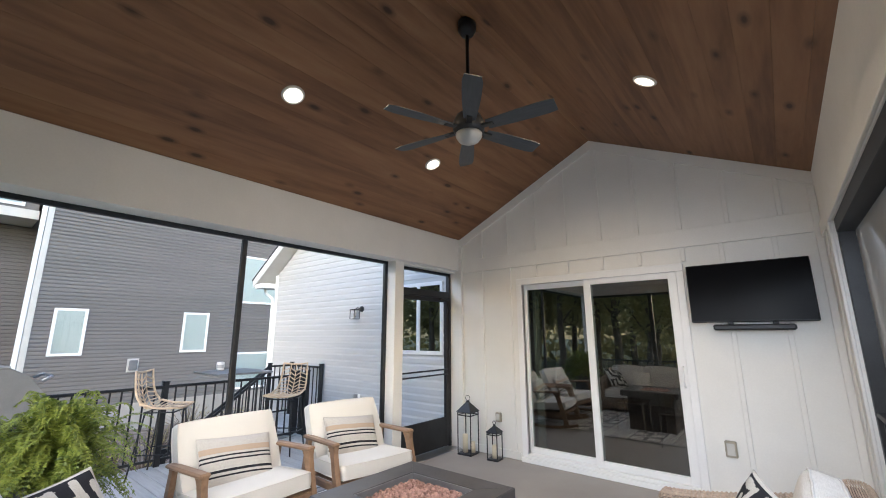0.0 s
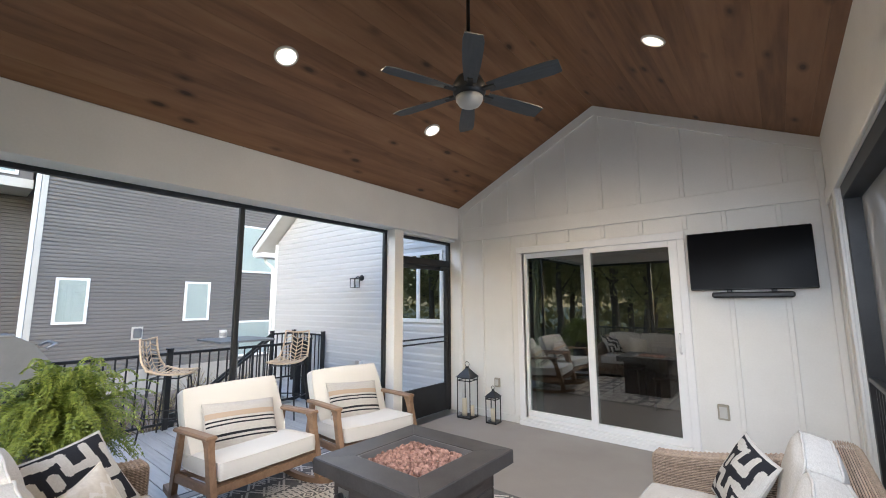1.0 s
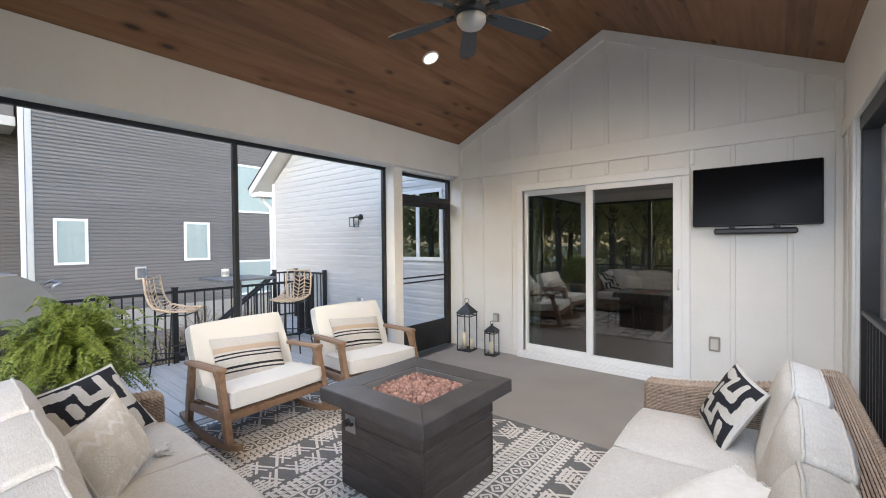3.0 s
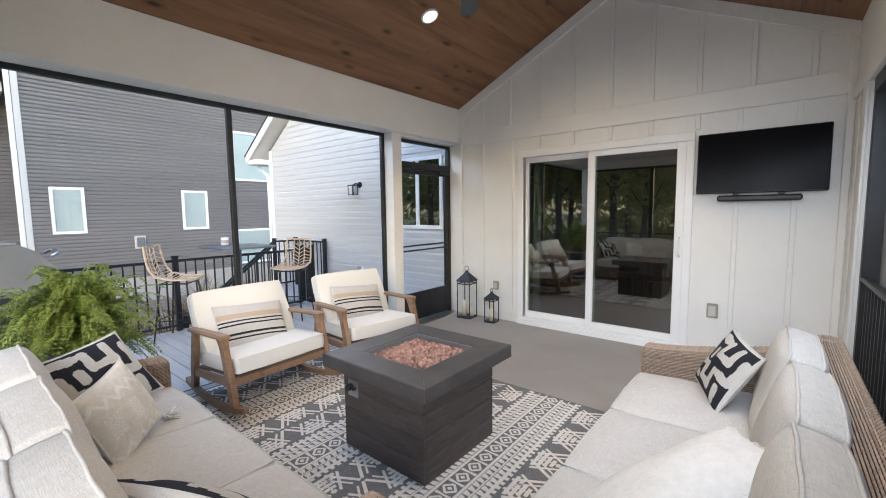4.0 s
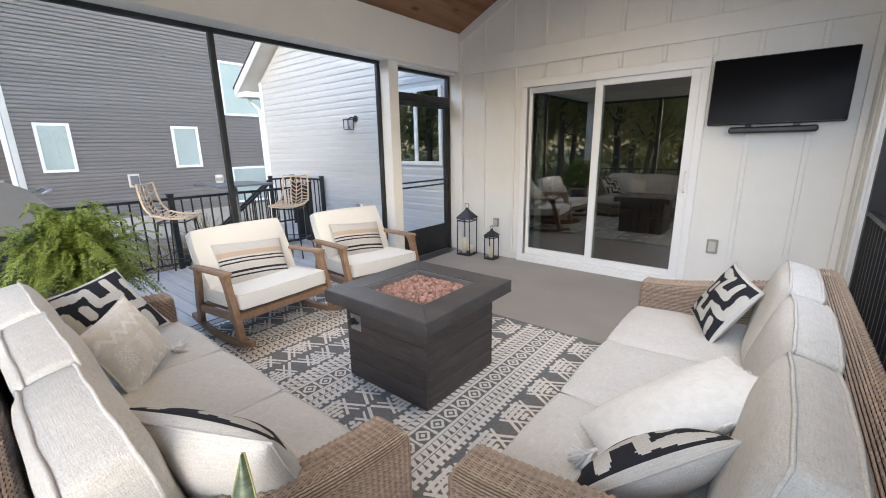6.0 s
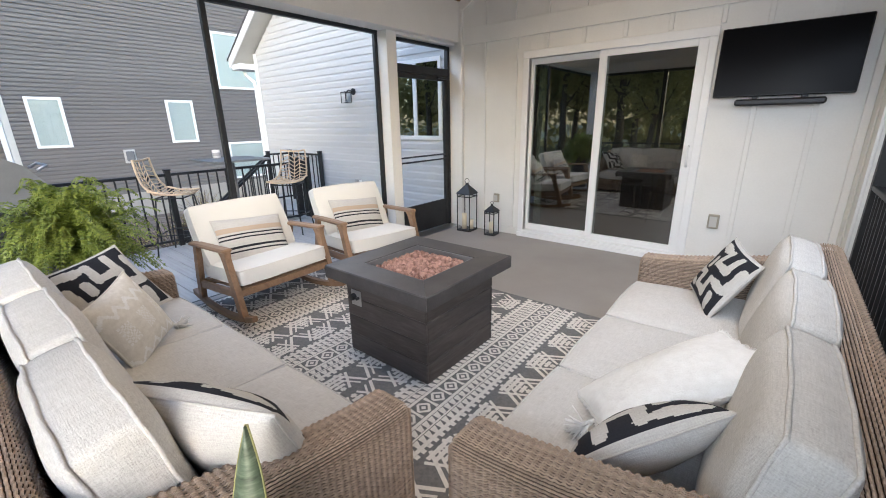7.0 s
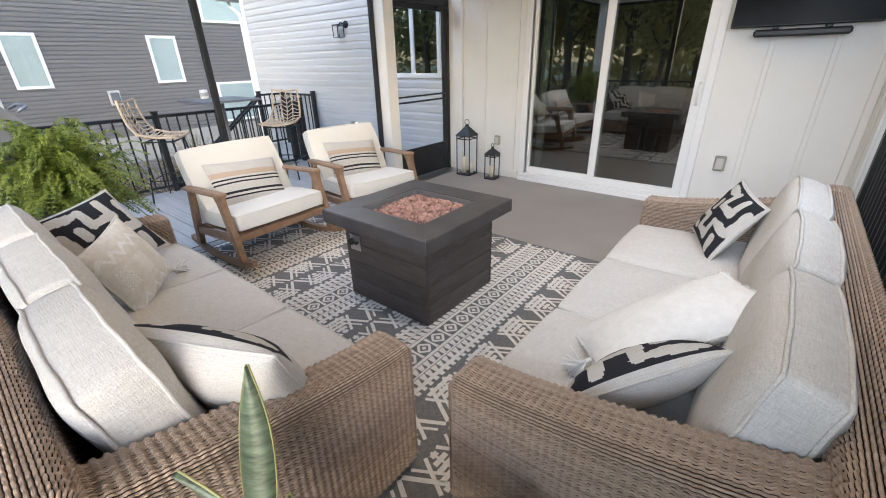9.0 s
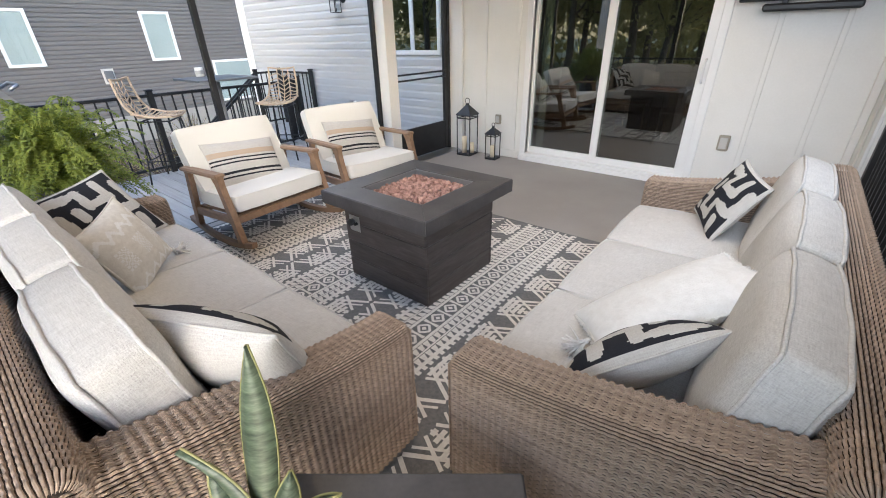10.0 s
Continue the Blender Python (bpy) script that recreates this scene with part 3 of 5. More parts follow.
# ---- recessed lamps ----
cans = [(0.932, -3.427), (0.917, -1.708), (3.12, -1.734), (3.12, -3.427)]
for x, y in cans:
    s = -1 if x < 2.09 else 1
    z = EAVE + (RIDGE - EAVE) * (1 - abs(x - 2.09) / 2.09)
    nrm = Vector((math.sin(sl) * (1 if s < 0 else -1), 0, -math.cos(sl)))
    t = thing("recessed_light", aim((x, y, z), nrm, (0, 1, 0)), "lit round recessed light with white trim ring", "ceiling light", "recessed lights")
    part("trim_ring", Mesh().lathe([(0.072, 0.012), (0.078, 0.012), (0.088, 0.006), (0.09, 0.0), (0.07, 0.0)], 28, caps=False), WHITE, t, smooth=True)
    part("lens", Mesh().lathe([(0.0005, 0.008), (0.05, 0.008), (0.073, 0.006), (0.073, 0.001)], 28), CANGLOW, t, "glowing warm lens")
    sp = lamp("can_light", 'SPOT', look(Vector((x, y, z)) + nrm * 0.03, Vector((x, y, z)) + nrm * 2), 18, (1.0, 0.72, 0.42))
    sp.data.spot_size = radians(150)
    sp.data.spot_blend = 0.8
    sp.data.shadow_soft_size = 0.07

# ---- outdoors ----
GZ = -1.05
single("ground", Mesh().box((-220, -220, GZ - 0.4), (220, 220, GZ), 0.01), GRASS, "patchy early-spring grass lawn", "ground", kind="structure")
single("mulch_bed", Mesh().box((-10.98, -9, GZ + 0.004), (-6.2, 6, GZ + 0.03), 0.01), GRAVEL, "brown mulch strip beside the gray house", "ground", kind="structure")

deck = struct("deck", "light gray composite deck boards running away from the porch", "deck")
part("deck_frame", Mesh().box((-2.62, SOUTH + 0.01, -0.3), (-0.32, 0.07, -0.05), 0.004).box((-4.58, -1.0, -0.3), (-2.63, 0.07, -0.05), 0.004), CONCRETE, deck)
nd = 39
for i in range(nd):
    y0 = SOUTH + i * (0.07 - SOUTH) / nd
    x0 = -4.6 if y0 > -0.98 else -2.65
    part("deck_board", Mesh().box((x0, y0 + 0.003, -0.035), (-0.312, y0 + (0.07 - SOUTH) / nd - 0.003, -0.008), 0.004), DECKM, deck)
for x, y in ((-2.5, -5.3), (-2.5, -2.6), (-4.4, -0.85)):
    part("support_post", Mesh().box((x - 0.07, y - 0.07, GZ), (x + 0.07, y + 0.07, -0.3), 0.004), CONCRETE, deck)

railing("deck_railing", (-2.6, SOUTH + 0.1, -0.01), (-2.6, -2.93, -0.01), 0.975, 22, "black metal deck railing with square balusters", "deck railings", posts=(True, False))
railing("deck_railing", (-2.6, -2.93, -0.01), (-2.6, -0.85, -0.01), 0.975, 17, "black metal deck railing with square balusters", "deck railings")
railing("landing_railing", (-3.45, -0.0, -0.01), (-4.52, -0.0, -0.01), 1.0, 8, "short black metal railing against the white house", "deck railings")
railing("landing_railing", (-4.54, -0.04, -0.01), (-4.54, -0.48, -0.01), 1.0, 4, "black metal railing at the stair landing", "deck railings", posts=(False, True))
stair = thing("deck_stair", Matrix.Translation((-4.05, -0.98, 0)), "gray deck stair going down to the yard", "stair")
for i in range(5):
    part("tread", Mesh().box((-0.52, -0.27 * (i + 1), -0.175 * (i + 1) - 0.03), (0.42, -0.27 * i, -0.175 * (i + 1)), 0.004), DECKM, stair)
for x in (-0.55, 0.422):
    part("stringer", Mesh().prism([(0.0, -0.05), (0.0, -0.3), (-1.4, GZ), (-1.4, GZ + 0.1)], x, x + 0.028, 0), CONCRETE, stair)
for x, tag in ((-0.49, 0), (0.45, 1)):
    r = thing("stair_railing", Matrix.Translation((-4.05 + x, -0.48 if not tag else -1.0, 0)), "sloping black metal stair railing", "railing", "deck railings")
    a, b = Vector((0, 0, 0.98)), Vector((0, -1.75, -0.33))
    part("top_rail", Mesh().beam(a, b, 0.045, 0.04, 0.006), BLACK, r)
    part("bottom_rail", Mesh().beam(a + Vector((0, 0, -0.85)), b + Vector((0, 0, -0.65)), 0.03, 0.03, 0.004), BLACK, r)
    for i in range(1, 14):
        p = a.lerp(b, i / 14)
        part("baluster", Mesh().box((-0.009, p.y - 0.009, p.z - 0.85 + 0.2 * i / 14), (0.009, p.y + 0.009, p.z), 0.002), BLACK, r)
    part("rail_post", Mesh().box((-0.035, -1.79, GZ), (0.035, -1.72, -0.25), 0.004), BLACK, r)
part("newel", Mesh().box((-3.05, -0.87, -0.02), (-2.95, -0.77, 0.99), 0.006), BLACK, bpy.data.objects["deck_railing.001"], m=Matrix.Translation((2.6, 2.93, 0.01)))
part("newel", Mesh().box((-2.78, -0.87, -0.02), (-2.68, -0.77, 0.97), 0.006), BLACK, bpy.data.objects["deck_railing.001"], m=Matrix.Translation((2.6, 2.93, 0.01)))


def lap_rows(m, u0, u1, z0, z1, pitch, axis, at, sgn, lap=0.028):
    """Lapped siding courses on a wall plane: each course leans out at its lower edge."""
    z = z0
    while z < z1 - 1e-6:
        t = min(z + pitch, z1)
        prof = [(at, z), (at + sgn * lap, z), (at + sgn * lap, z + 0.62 * (t - z)), (at + sgn * 0.003, z + 0.86 * (t - z)), (at + sgn * 0.002, t - 0.001), (at, t - 0.001)]
        if axis == 1:
            m.prism(prof, u0, u1, 1)
        else:
            m.prism([(p[0], p[1]) for p in prof], u0, u1, 0)
        z += pitch


# white house wing: the wall with the lamp
WY = 0.1
wh = thing("white_house", Matrix.Translation((-2.8, WY, GZ)), "white lap-sided house wing with a gabled eave", "house")
off = Matrix.Translation((2.8, -WY, -GZ))
part("wall", Mesh().box((-5.56, WY, GZ), (-0.17, WY + 0.2, 2.0), 0.002, None).prism([(-5.56, 2.0), (-0.17, 2.0), (-0.17, 6.55), (-5.56, 3.02)], WY, WY + 0.2), WHITESIDE, wh, m=off)
WIN = (-1.53, -0.41, 1.28, 2.44)
z = GZ + 0.25
pitch = 0.1143
while z < 6.0:
    t = z + pitch
    left = -5.56 if t < 3.05 else -5.56 + (t - 3.04) / 0.66
    spans = [(left, -0.17)]
    if t > WIN[2] and z < WIN[3]:
        spans = [(left, WIN[0]), (WIN[1], -0.17)]
    for a, b in spans:
        if b - a > 0.05:
            part("siding_board", Mesh().prism([(WY - 0.0005, z), (WY - 0.016, z), (WY - 0.016, z + 0.07), (WY - 0.003, z + 0.1), (WY - 0.003, t - 0.001), (WY - 0.0005, t - 0.001)], a, b, 0), WHITESIDE, wh, m=off)
    z += pitch
part("corner_board", Mesh().box((-5.60, WY - 0.03, GZ), (-5.50, WY - 0.017, 3.0), 0.003).box((-5.61, WY - 0.03, GZ), (-5.60, WY + 0.2, 3.0), 0.002), VINYL, wh, m=off)
win = part("window", Mesh().box((WIN[0], WY - 0.03, WIN[2]), (WIN[0] + 0.06, WY, WIN[3]), 0.003).box((WIN[1] - 0.06, WY - 0.03, WIN[2]), (WIN[1], WY, WIN[3]), 0.003)
           .box((WIN[0] + 0.06, WY - 0.03, WIN[3] - 0.06), (WIN[1] - 0.06, WY, WIN[3]), 0.003).box((WIN[0] + 0.06, WY - 0.03, WIN[2]), (WIN[1] - 0.06, WY, WIN[2] + 0.06), 0.003)
           .box((-0.975, WY - 0.028, WIN[2] + 0.06), (-0.905, WY, WIN[3] - 0.06), 0.003), VINYL, wh, "white sliding window", m=off)
part("pane", Mesh().box((WIN[0] + 0.06, WY - 0.012, WIN[2] + 0.06), (-0.975, WY - 0.008, WIN[3] - 0.06), 0.001).box((-0.905, WY - 0.012, WIN[2] + 0.06), (WIN[1] - 0.06, WY - 0.008, WIN[3] - 0.06), 0.001),
     glass("dark_pane", (0.25, 0.26, 0.27), 0.30), win)


def soffit_z(x):
    return 3.10 + 0.66 * (x + 5.47)


def rake(x0, x1, up0, up1, y0, y1):
    return Mesh().prism([(x0, soffit_z(x0) + up0), (x1, soffit_z(x1) + up0), (x1, soffit_z(x1) + up1), (x0, soffit_z(x0) + up1)], y0, y1)


part("roof", rake(-6.02, -0.3, 0.02, 0.16, WY - 0.34, WY + 1.0), SOFFIT, wh, "white boxed eave and rake", m=off)
part("rake_fascia", rake(-6.04, -0.3, 0.0, 0.175, WY - 0.365, WY - 0.341), VINYL, wh, m=off)
part("shingles", rake(-6.08, -0.3, 0.178, 0.21, WY - 0.38, WY + 1.0), ROOFM, wh, m=off)
part("eave_box", Mesh().box((-6.0, WY - 0.34, 2.69), (-5.61, WY + 1.0, 2.80), 0.006), VINYL, wh, m=off)
part("gutter", Mesh().box((-6.13, WY - 0.34, 2.76), (-6.041, WY + 1.0, 2.88), 0.02), VINYL, wh, m=off)
part("downspout", Mesh().tube([(-5.93, WY - 0.1, 2.69), (-5.90, WY - 0.1, 2.60), (-5.68, WY - 0.05, 2.45), (-5.66, WY - 0.04, 2.3), (-5.66, WY - 0.04, GZ)], 0.035, 8), VINYL, wh, m=off, smooth=True)

sconce = thing("wall_sconce", Matrix.Translation((-2.41, WY - 0.016, 2.02)), "small gunmetal outdoor wall lantern with clear glass", "wall lamp")
part("back_plate", Mesh().lathe([(0.0005, 0), (0.055, 0.0), (0.055, 0.02), (0.03, 0.03)], 18), BLACK, sconce, m=Matrix.Rotation(math.pi / 2, 4, 'X') @ Matrix.Translation((0.03, 0.05, 0)))
part("arm", Mesh().tube([(0.03, -0.02, 0.05), (0.03, -0.11, 0.07), (-0.02, -0.13, 0.03)], 0.012, 8), BLACK, sconce)
sh = Mesh()
for x in (-0.08, 0.04):
    for y in (-0.19, -0.07):
        sh.box((x - 0.006, y - 0.006, -0.13), (x + 0.006, y + 0.006, 0.03), 0.002)
sh.box((-0.09, -0.2, 0.03), (0.05, -0.06, 0.045), 0.004).box((-0.085, -0.195, -0.14), (0.045, -0.065, -0.13), 0.003)
part("lantern_frame", sh, BLACK, sconce)
part("bulb", Mesh().lathe([(0.001, -0.09), (0.025, -0.06), (0.02, -0.02), (0.01, 0.03)], 12, (-0.02, -0.13, 0)), FROST, sconce, smooth=True)
outlet_out = thing("outdoor_outlet", Matrix.Translation((-2.42, WY - 0.017, 0.47)), "gray weatherproof outlet box on white siding", "outlet")
part("box", Mesh().box((-0.06, -0.05, -0.09), (0.06, 0, 0.09), 0.01), STEEL, outlet_out)
part("cover", Mesh().box((0.062, -0.06, -0.08), (0.085, 0, 0.08), 0.006), VINYL, outlet_out)

# gray neighbour house
GX = -11.0
gh = thing("gray_house", Matrix.Translation((GX, 0, GZ)), "gray lap-sided two-storey neighbour house", "house")
goff = Matrix.Translation((-GX, 0, -GZ))
part("wall", Mesh().box((GX - 3, -3.5, GZ), (GX - 0.02, 9, 7.2), 0.004), GRAYSIDE, gh, m=goff)
gs = Mesh()
lap_rows(gs, -3.42, 9, -0.28, 7.1, 0.1016, 1, GX - 0.018, 1)
part("siding", gs, GRAYSIDE, gh, m=goff, kind="stuff")
part("foundation", Mesh().box((GX - 0.02, -3.45, GZ), (GX + 0.005, 9, -0.29), 0.004), CONCRETE, gh, m=goff)
part("corner_board", Mesh().box((GX - 0.05, -3.55, GZ), (GX + 0.03, -3.42, 7.1), 0.004), SOFFIT, gh, m=goff)
part("downspout", Mesh().box((GX - 0.03, -3.66, GZ + 0.1), (GX + 0.06, -3.56, 6.9), 0.012), VINYL, gh, "white downspout", m=goff)
gs2 = Mesh()
lap_rows(gs2, -9, -3.5, GZ + 0.2, 4.6, 0.1016, 1, GX - 1.5, 1)
part("recess_siding", gs2, GRAYSIDE, gh, m=goff, kind="stuff")
part("recess_wall", Mesh().box((GX - 3, -9, GZ), (GX - 1.51, -3.5, 7.1), 0.004), GRAYSIDE, gh, m=goff)
part("soffit", Mesh().box((GX - 1.5, -9, 4.62), (GX - 0.25, -3.67, 4.86), 0.006), SOFFIT, gh, "cream soffit", m=goff)
gs3 = Mesh()
gs3.box((GX - 1.49, -9, 4.861), (GX - 0.6, -3.67, 7.1), 0.004)
part("upper_wall", gs3, GRAYSIDE, gh, m=goff)
part("roof", Mesh().prism([(GX + 0.5, 7.1), (GX - 3.5, 7.1), (GX - 3.5, 9.5)], -9.2, 9.3), ROOFM, gh, m=goff)


def house_window(y0, y1, z0, z1, x=GX, pane=None):
    w = part("window", Mesh().box((x, y0, z0), (x + 0.045, y0 + 0.07, z1), 0.004).box((x, y1 - 0.07, z0), (x + 0.045, y1, z1), 0.004)
             .box((x, y0 + 0.07, z1 - 0.07), (x + 0.045, y1 - 0.07, z1), 0.004).box((x, y0 + 0.07, z0), (x + 0.045, y1 - 0.07, z0 + 0.07), 0.004), VINYL, gh, "white vinyl window with a lowered blind", m=goff)
    part("blind", Mesh().box((x - 0.004, y0 + 0.07, z0 + 0.07), (x + 0.018, y1 - 0.07, z1 - 0.07), 0.001), BLIND, w)
    g = part("pane", Mesh().box((x + 0.026, y0 + 0.07, z0 + 0.07), (x + 0.030, y1 - 0.07, z1 - 0.07), 0.001), WINGLASS, w)
    g.visible_shadow = False


house_window(-3.06, -2.36, 1.08, 2.32)
house_window(-0.02, 0.74, 1.08, 2.32)
house_window(1.62, 3.6, 2.71, 4.40)
house_window(1.62, 3.6, -0.2, 1.02)
house_window(-4.9, -3.95, 5.0, 6.4, GX - 0.6)
vent = thing("dryer_vent", Matrix.Translation((GX, -1.18, 0.76)), "pale gray louvred wall vent on gray siding", "vent")
part("flange", Mesh().box((0, -0.14, -0.19), (0.03, 0.14, 0.19), 0.008), SOFFIT, vent)
part("hood", Mesh().box((0.03, -0.10, -0.14), (0.09, 0.10, 0.14), 0.02), GREYMETAL, vent)

# shrubs on the bank
rs = random.Random(9)
for i in range(16):
    x, y = rs.uniform(-10.0, -5.6), rs.uniform(-4, 3.5)
    sc = rs.uniform(0.45, 0.9)
    tw = Mesh()
    for k in range(60):
        a, e = rs.uniform(0, 6.28), rs.uniform(0.4, 1.45)
        d = Vector((math.cos(a) * math.cos(e), math.sin(a) * math.cos(e), math.sin(e)))
        p = d * sc * 0.4
        q = d * sc + Vector((rs.uniform(-.1, .1), rs.uniform(-.1, .1), 0))
        tw.tube([(0, 0, 0), p, q], [0.009, 0.006, 0.002], 3)
        for j in range(3):
            c = p.lerp(q, rs.random())
            o = Vector((rs.uniform(-1, 1), rs.uniform(-1, 1), rs.uniform(-1, 1))) * 0.04
            tw.add([c, c + o, c + o + Vector((0, 0, 0.03))], [(0, 1, 2)], 1)
    single("shrub", tw, [BARK, LEAFM], "bare brown twiggy shrub in mulch", "shrub", "shrubs", m=Matrix.Translation((x, y, GZ + 0.02)))


def tree(x, y, h, seed, leafy=1.0):
    r = random.Random(seed)
    t = thing("tree", Matrix.Translation((x, y, GZ)), "tall tree with thin early-spring foliage", "tree", "trees")
    tr, cr = Mesh(), Mesh()
    tips = []
    pts = [Vector((0, 0, 0))]
    for k in range(6):
        pts.append(pts[-1] + Vector((r.uniform(-.15, .15), r.uniform(-.15, .15), h / 7)))
    tr.tube(pts, [0.02 * h * (1 - k / 7.5) for k in range(7)], 7)
    for k in range(16):
        b = pts[r.randint(2, 6)]
        a, e = r.uniform(0, 6.28), r.uniform(0.2, 1.0)
        l = h * r.uniform(0.18, 0.34)
        d = Vector((math.cos(a) * math.cos(e), math.sin(a) * math.cos(e), math.sin(e)))
        m1 = b + d * l * 0.5
        m2 = b + d * l + Vector((0, 0, l * 0.15))
        tr.tube([b, m1, m2], [0.006 * h, 0.004 * h, 0.001 * h], 5)
        tips += [m1, m2, b.lerp(m2, 0.75)]
    tips += [pts[-1], pts[-2]]
    for k in range(int(2400 * leafy)):
        c = r.choice(tips) + Vector((r.gauss(0, 1), r.gauss(0, 1), r.gauss(0, 0.8))) * h * 0.07
        s = r.uniform(0.06, 0.19)
        u = Vector((r.uniform(-1, 1), r.uniform(-1, 1), r.uniform(-1, 1))).normalized()
        v = u.orthogonal().normalized()
        cr.add([c - u * s, c + v * s * 0.6, c + u * s, c - v * s * 0.6], [(0, 1, 2, 3)])
    part("trunk", tr, BARK, t, smooth=True)
    part("crown", cr, LEAFM, t, fix=False)
    return t


for i in range(24):
    tree(-21 + i * 0.95 + rs.uniform(-.5, .5), -17 - (i * 7 % 5) * 2.6 + rs.uniform(-1, 1), rs.uniform(8, 13), 100 + i, 2.2)
for i in range(4):
    tree(15 + (i * 3 % 4) * 2, -4 + i * 3.6 + rs.uniform(-.5, .5), rs.uniform(8, 12), 200 + i)

woods = Mesh()
rw = random.Random(77)
for i in range(9000):
    x, y = rw.uniform(-60, 4), -36 + rw.uniform(-4, 4)
    top = 8.5 + 2.5 * math.sin(x * 0.31) + 1.5 * math.sin(x * 0.83 + 1)
    p = Vector((x, y, GZ + rw.random() ** 0.8 * top))
    u = Vector((rw.uniform(-1, 1), rw.uniform(-.5, .5), rw.uniform(-1, 1))).normalized() * rw.uniform(0.25, 0.6)
    v = u.orthogonal().normalized() * u.length * 0.6
    woods.add([p - u, p + v, p + u, p - v], [(0, 1, 2, 3)])
single("far_woods", woods, LEAFM, "far belt of olive early-spring woods", "woods", kind="stuff")

# ---- inside the house, behind the glass ----
room = struct("interior_room", "dim dining room behind the patio door", "room")
part("room_floor", Mesh().box((-0.9, 0.165, -0.1), (5.2, 5.2, 0.06), 0.002), DARKWOOD, room)
part("room_wall", Mesh().box((-1.0, 0.165, 0.06), (-0.9, 5.2, 2.7), 0.002).box((5.2, 0.165, 0.06), (5.3, 5.2, 2.7), 0.002).box((-1.0, 5.2, 0.06), (5.3, 5.3, 2.7), 0.002), ROOMSHADE, room)
part("room_ceiling", Mesh().box((-1.0, 0.165, 2.7), (5.3, 5.3, 2.8), 0.002), ROOMSHADE, room)
cur = Mesh()
cur.grid([[(1.06 + 0.11 * k / 16, 0.24 + 0.035 * math.sin(k * 1.5), z + 0.0) for k in range(17)] for z in (0.14, 0.9, 1.6, 2.25)])
single("curtain", cur, CURTAIN, "gray-green drape hanging inside the glass door", "curtain", smooth=True).modifiers.new("thick", 'SOLIDIFY').thickness = 0.004
dt = thing("dining_table", Matrix.Translation((2.9, 2.6, 0.06)), "dark wooden dining table inside the house", "table")
part("tabletop", Mesh().box((-1.0, -0.5, 0.71), (1.0, 0.5, 0.75), 0.006), DARKWOOD, dt)
for x in (-0.7, 0.7):
    part("leg", Mesh().box((x - 0.06, -0.3, 0), (x + 0.06, 0.3, 0.71), 0.01), DARKWOOD, dt)


def dining_chair(x, y, rz):
    t = thing("dining_chair", pose(x, y, 0.06, 0, 0, rz), "dark wooden spindle-back dining chair", "chair", "dining chairs")
    part("seat", Mesh().box((-0.22, -0.22, 0.43), (0.22, 0.22, 0.465), 0.012), DARKWOOD, t)
    for a in (-0.19, 0.19):
        for b in (-0.19, 0.19):
            part("leg", Mesh().tube([(a * 1.1, b * 1.1, 0), (a, b, 0.43)], 0.016, 6), DARKWOOD, t)
    for k in range(6):
        part("spindle", Mesh().tube([(-0.18 + 0.072 * k, 0.2, 0.465), (-0.2 + 0.08 * k, 0.27, 0.92)], 0.007, 5), DARKWOOD, t)
    part("crest_rail", Mesh().box((-0.23, 0.25, 0.9), (0.23, 0.285, 0.97), 0.01), DARKWOOD, t)


for x, y, rz in ((2.4, 1.85, 180), (3.2, 1.85, 180), (2.4, 3.35, 0), (3.2, 3.35, 0), (1.6, 2.6, 90)):
    dining_chair(x, y, rz)

# ---- soft furnishing shapes ----


def cushion_mesh(w, d, t, crown=0.03, n=14, wob=0.004, seed=0, corner=0.04):
    """A boxed cushion lying flat: rounded plan corners, crowned faces, slightly wavy seams."""
    r = random.Random(seed)
    ph = [r.uniform(0, 6.28) for _ in range(4)]
    m = Mesh()

    def plan(a, b):
        x = a * (1 - corner * b * b * abs(a) ** 3 * 0.9)
        y = b * (1 - corner * a * a * abs(b) ** 3 * 0.9)
        return x * w / 2, y * d / 2
    g = [-1 + 2 * i / n for i in range(n + 1)]
    for s in (1, -1):
        rows = []
        for b in g:
            row = []
            for a in g:
                x, y = plan(a, b)
                c = ((1 - a ** 4) * (1 - b ** 4)) ** 0.6
                z = s * (t / 2 + crown * c + wob * math.sin(a * 4 + ph[0]) * math.cos(b * 3 + ph[1]) * c)
                row.append((x, y, z))
            rows.append(row)
        m.grid(rows)
    ring = [(a, -1) for a in g[:-1]] + [(1, b) for b in g[:-1]] + [(-a, 1) for a in g[:-1]] + [(-1, -b) for b in g[:-1]]
    rows = []
    for k in range(5):
        f = k / 4
        bow = 0.012 * math.sin(math.pi * f)
        row = []
        for a, b in ring:
            x, y = plan(a, b)
            row.append((x * (1 + bow / w), y * (1 + bow / d), -t / 2 + f * t))
        rows.append(row)
    m.grid(rows, wrap=True)
    edges = []
    for s in (1, -1):
        e = []
        for i, (a, b) in enumerate(ring):
            x, y = plan(a, b)
            q = wob * (0.5 * math.sin(i * 0.9 + ph[2]) + 0.35 * math.sin(i * 0.37 + ph[3]))
            e.append((x * (1 + (0.004 + q * 0.4) / w), y * (1 + (0.004 + q * 0.4) / d), s * t / 2 + q * 0.5))
        edges.append(e)
    return m, edges


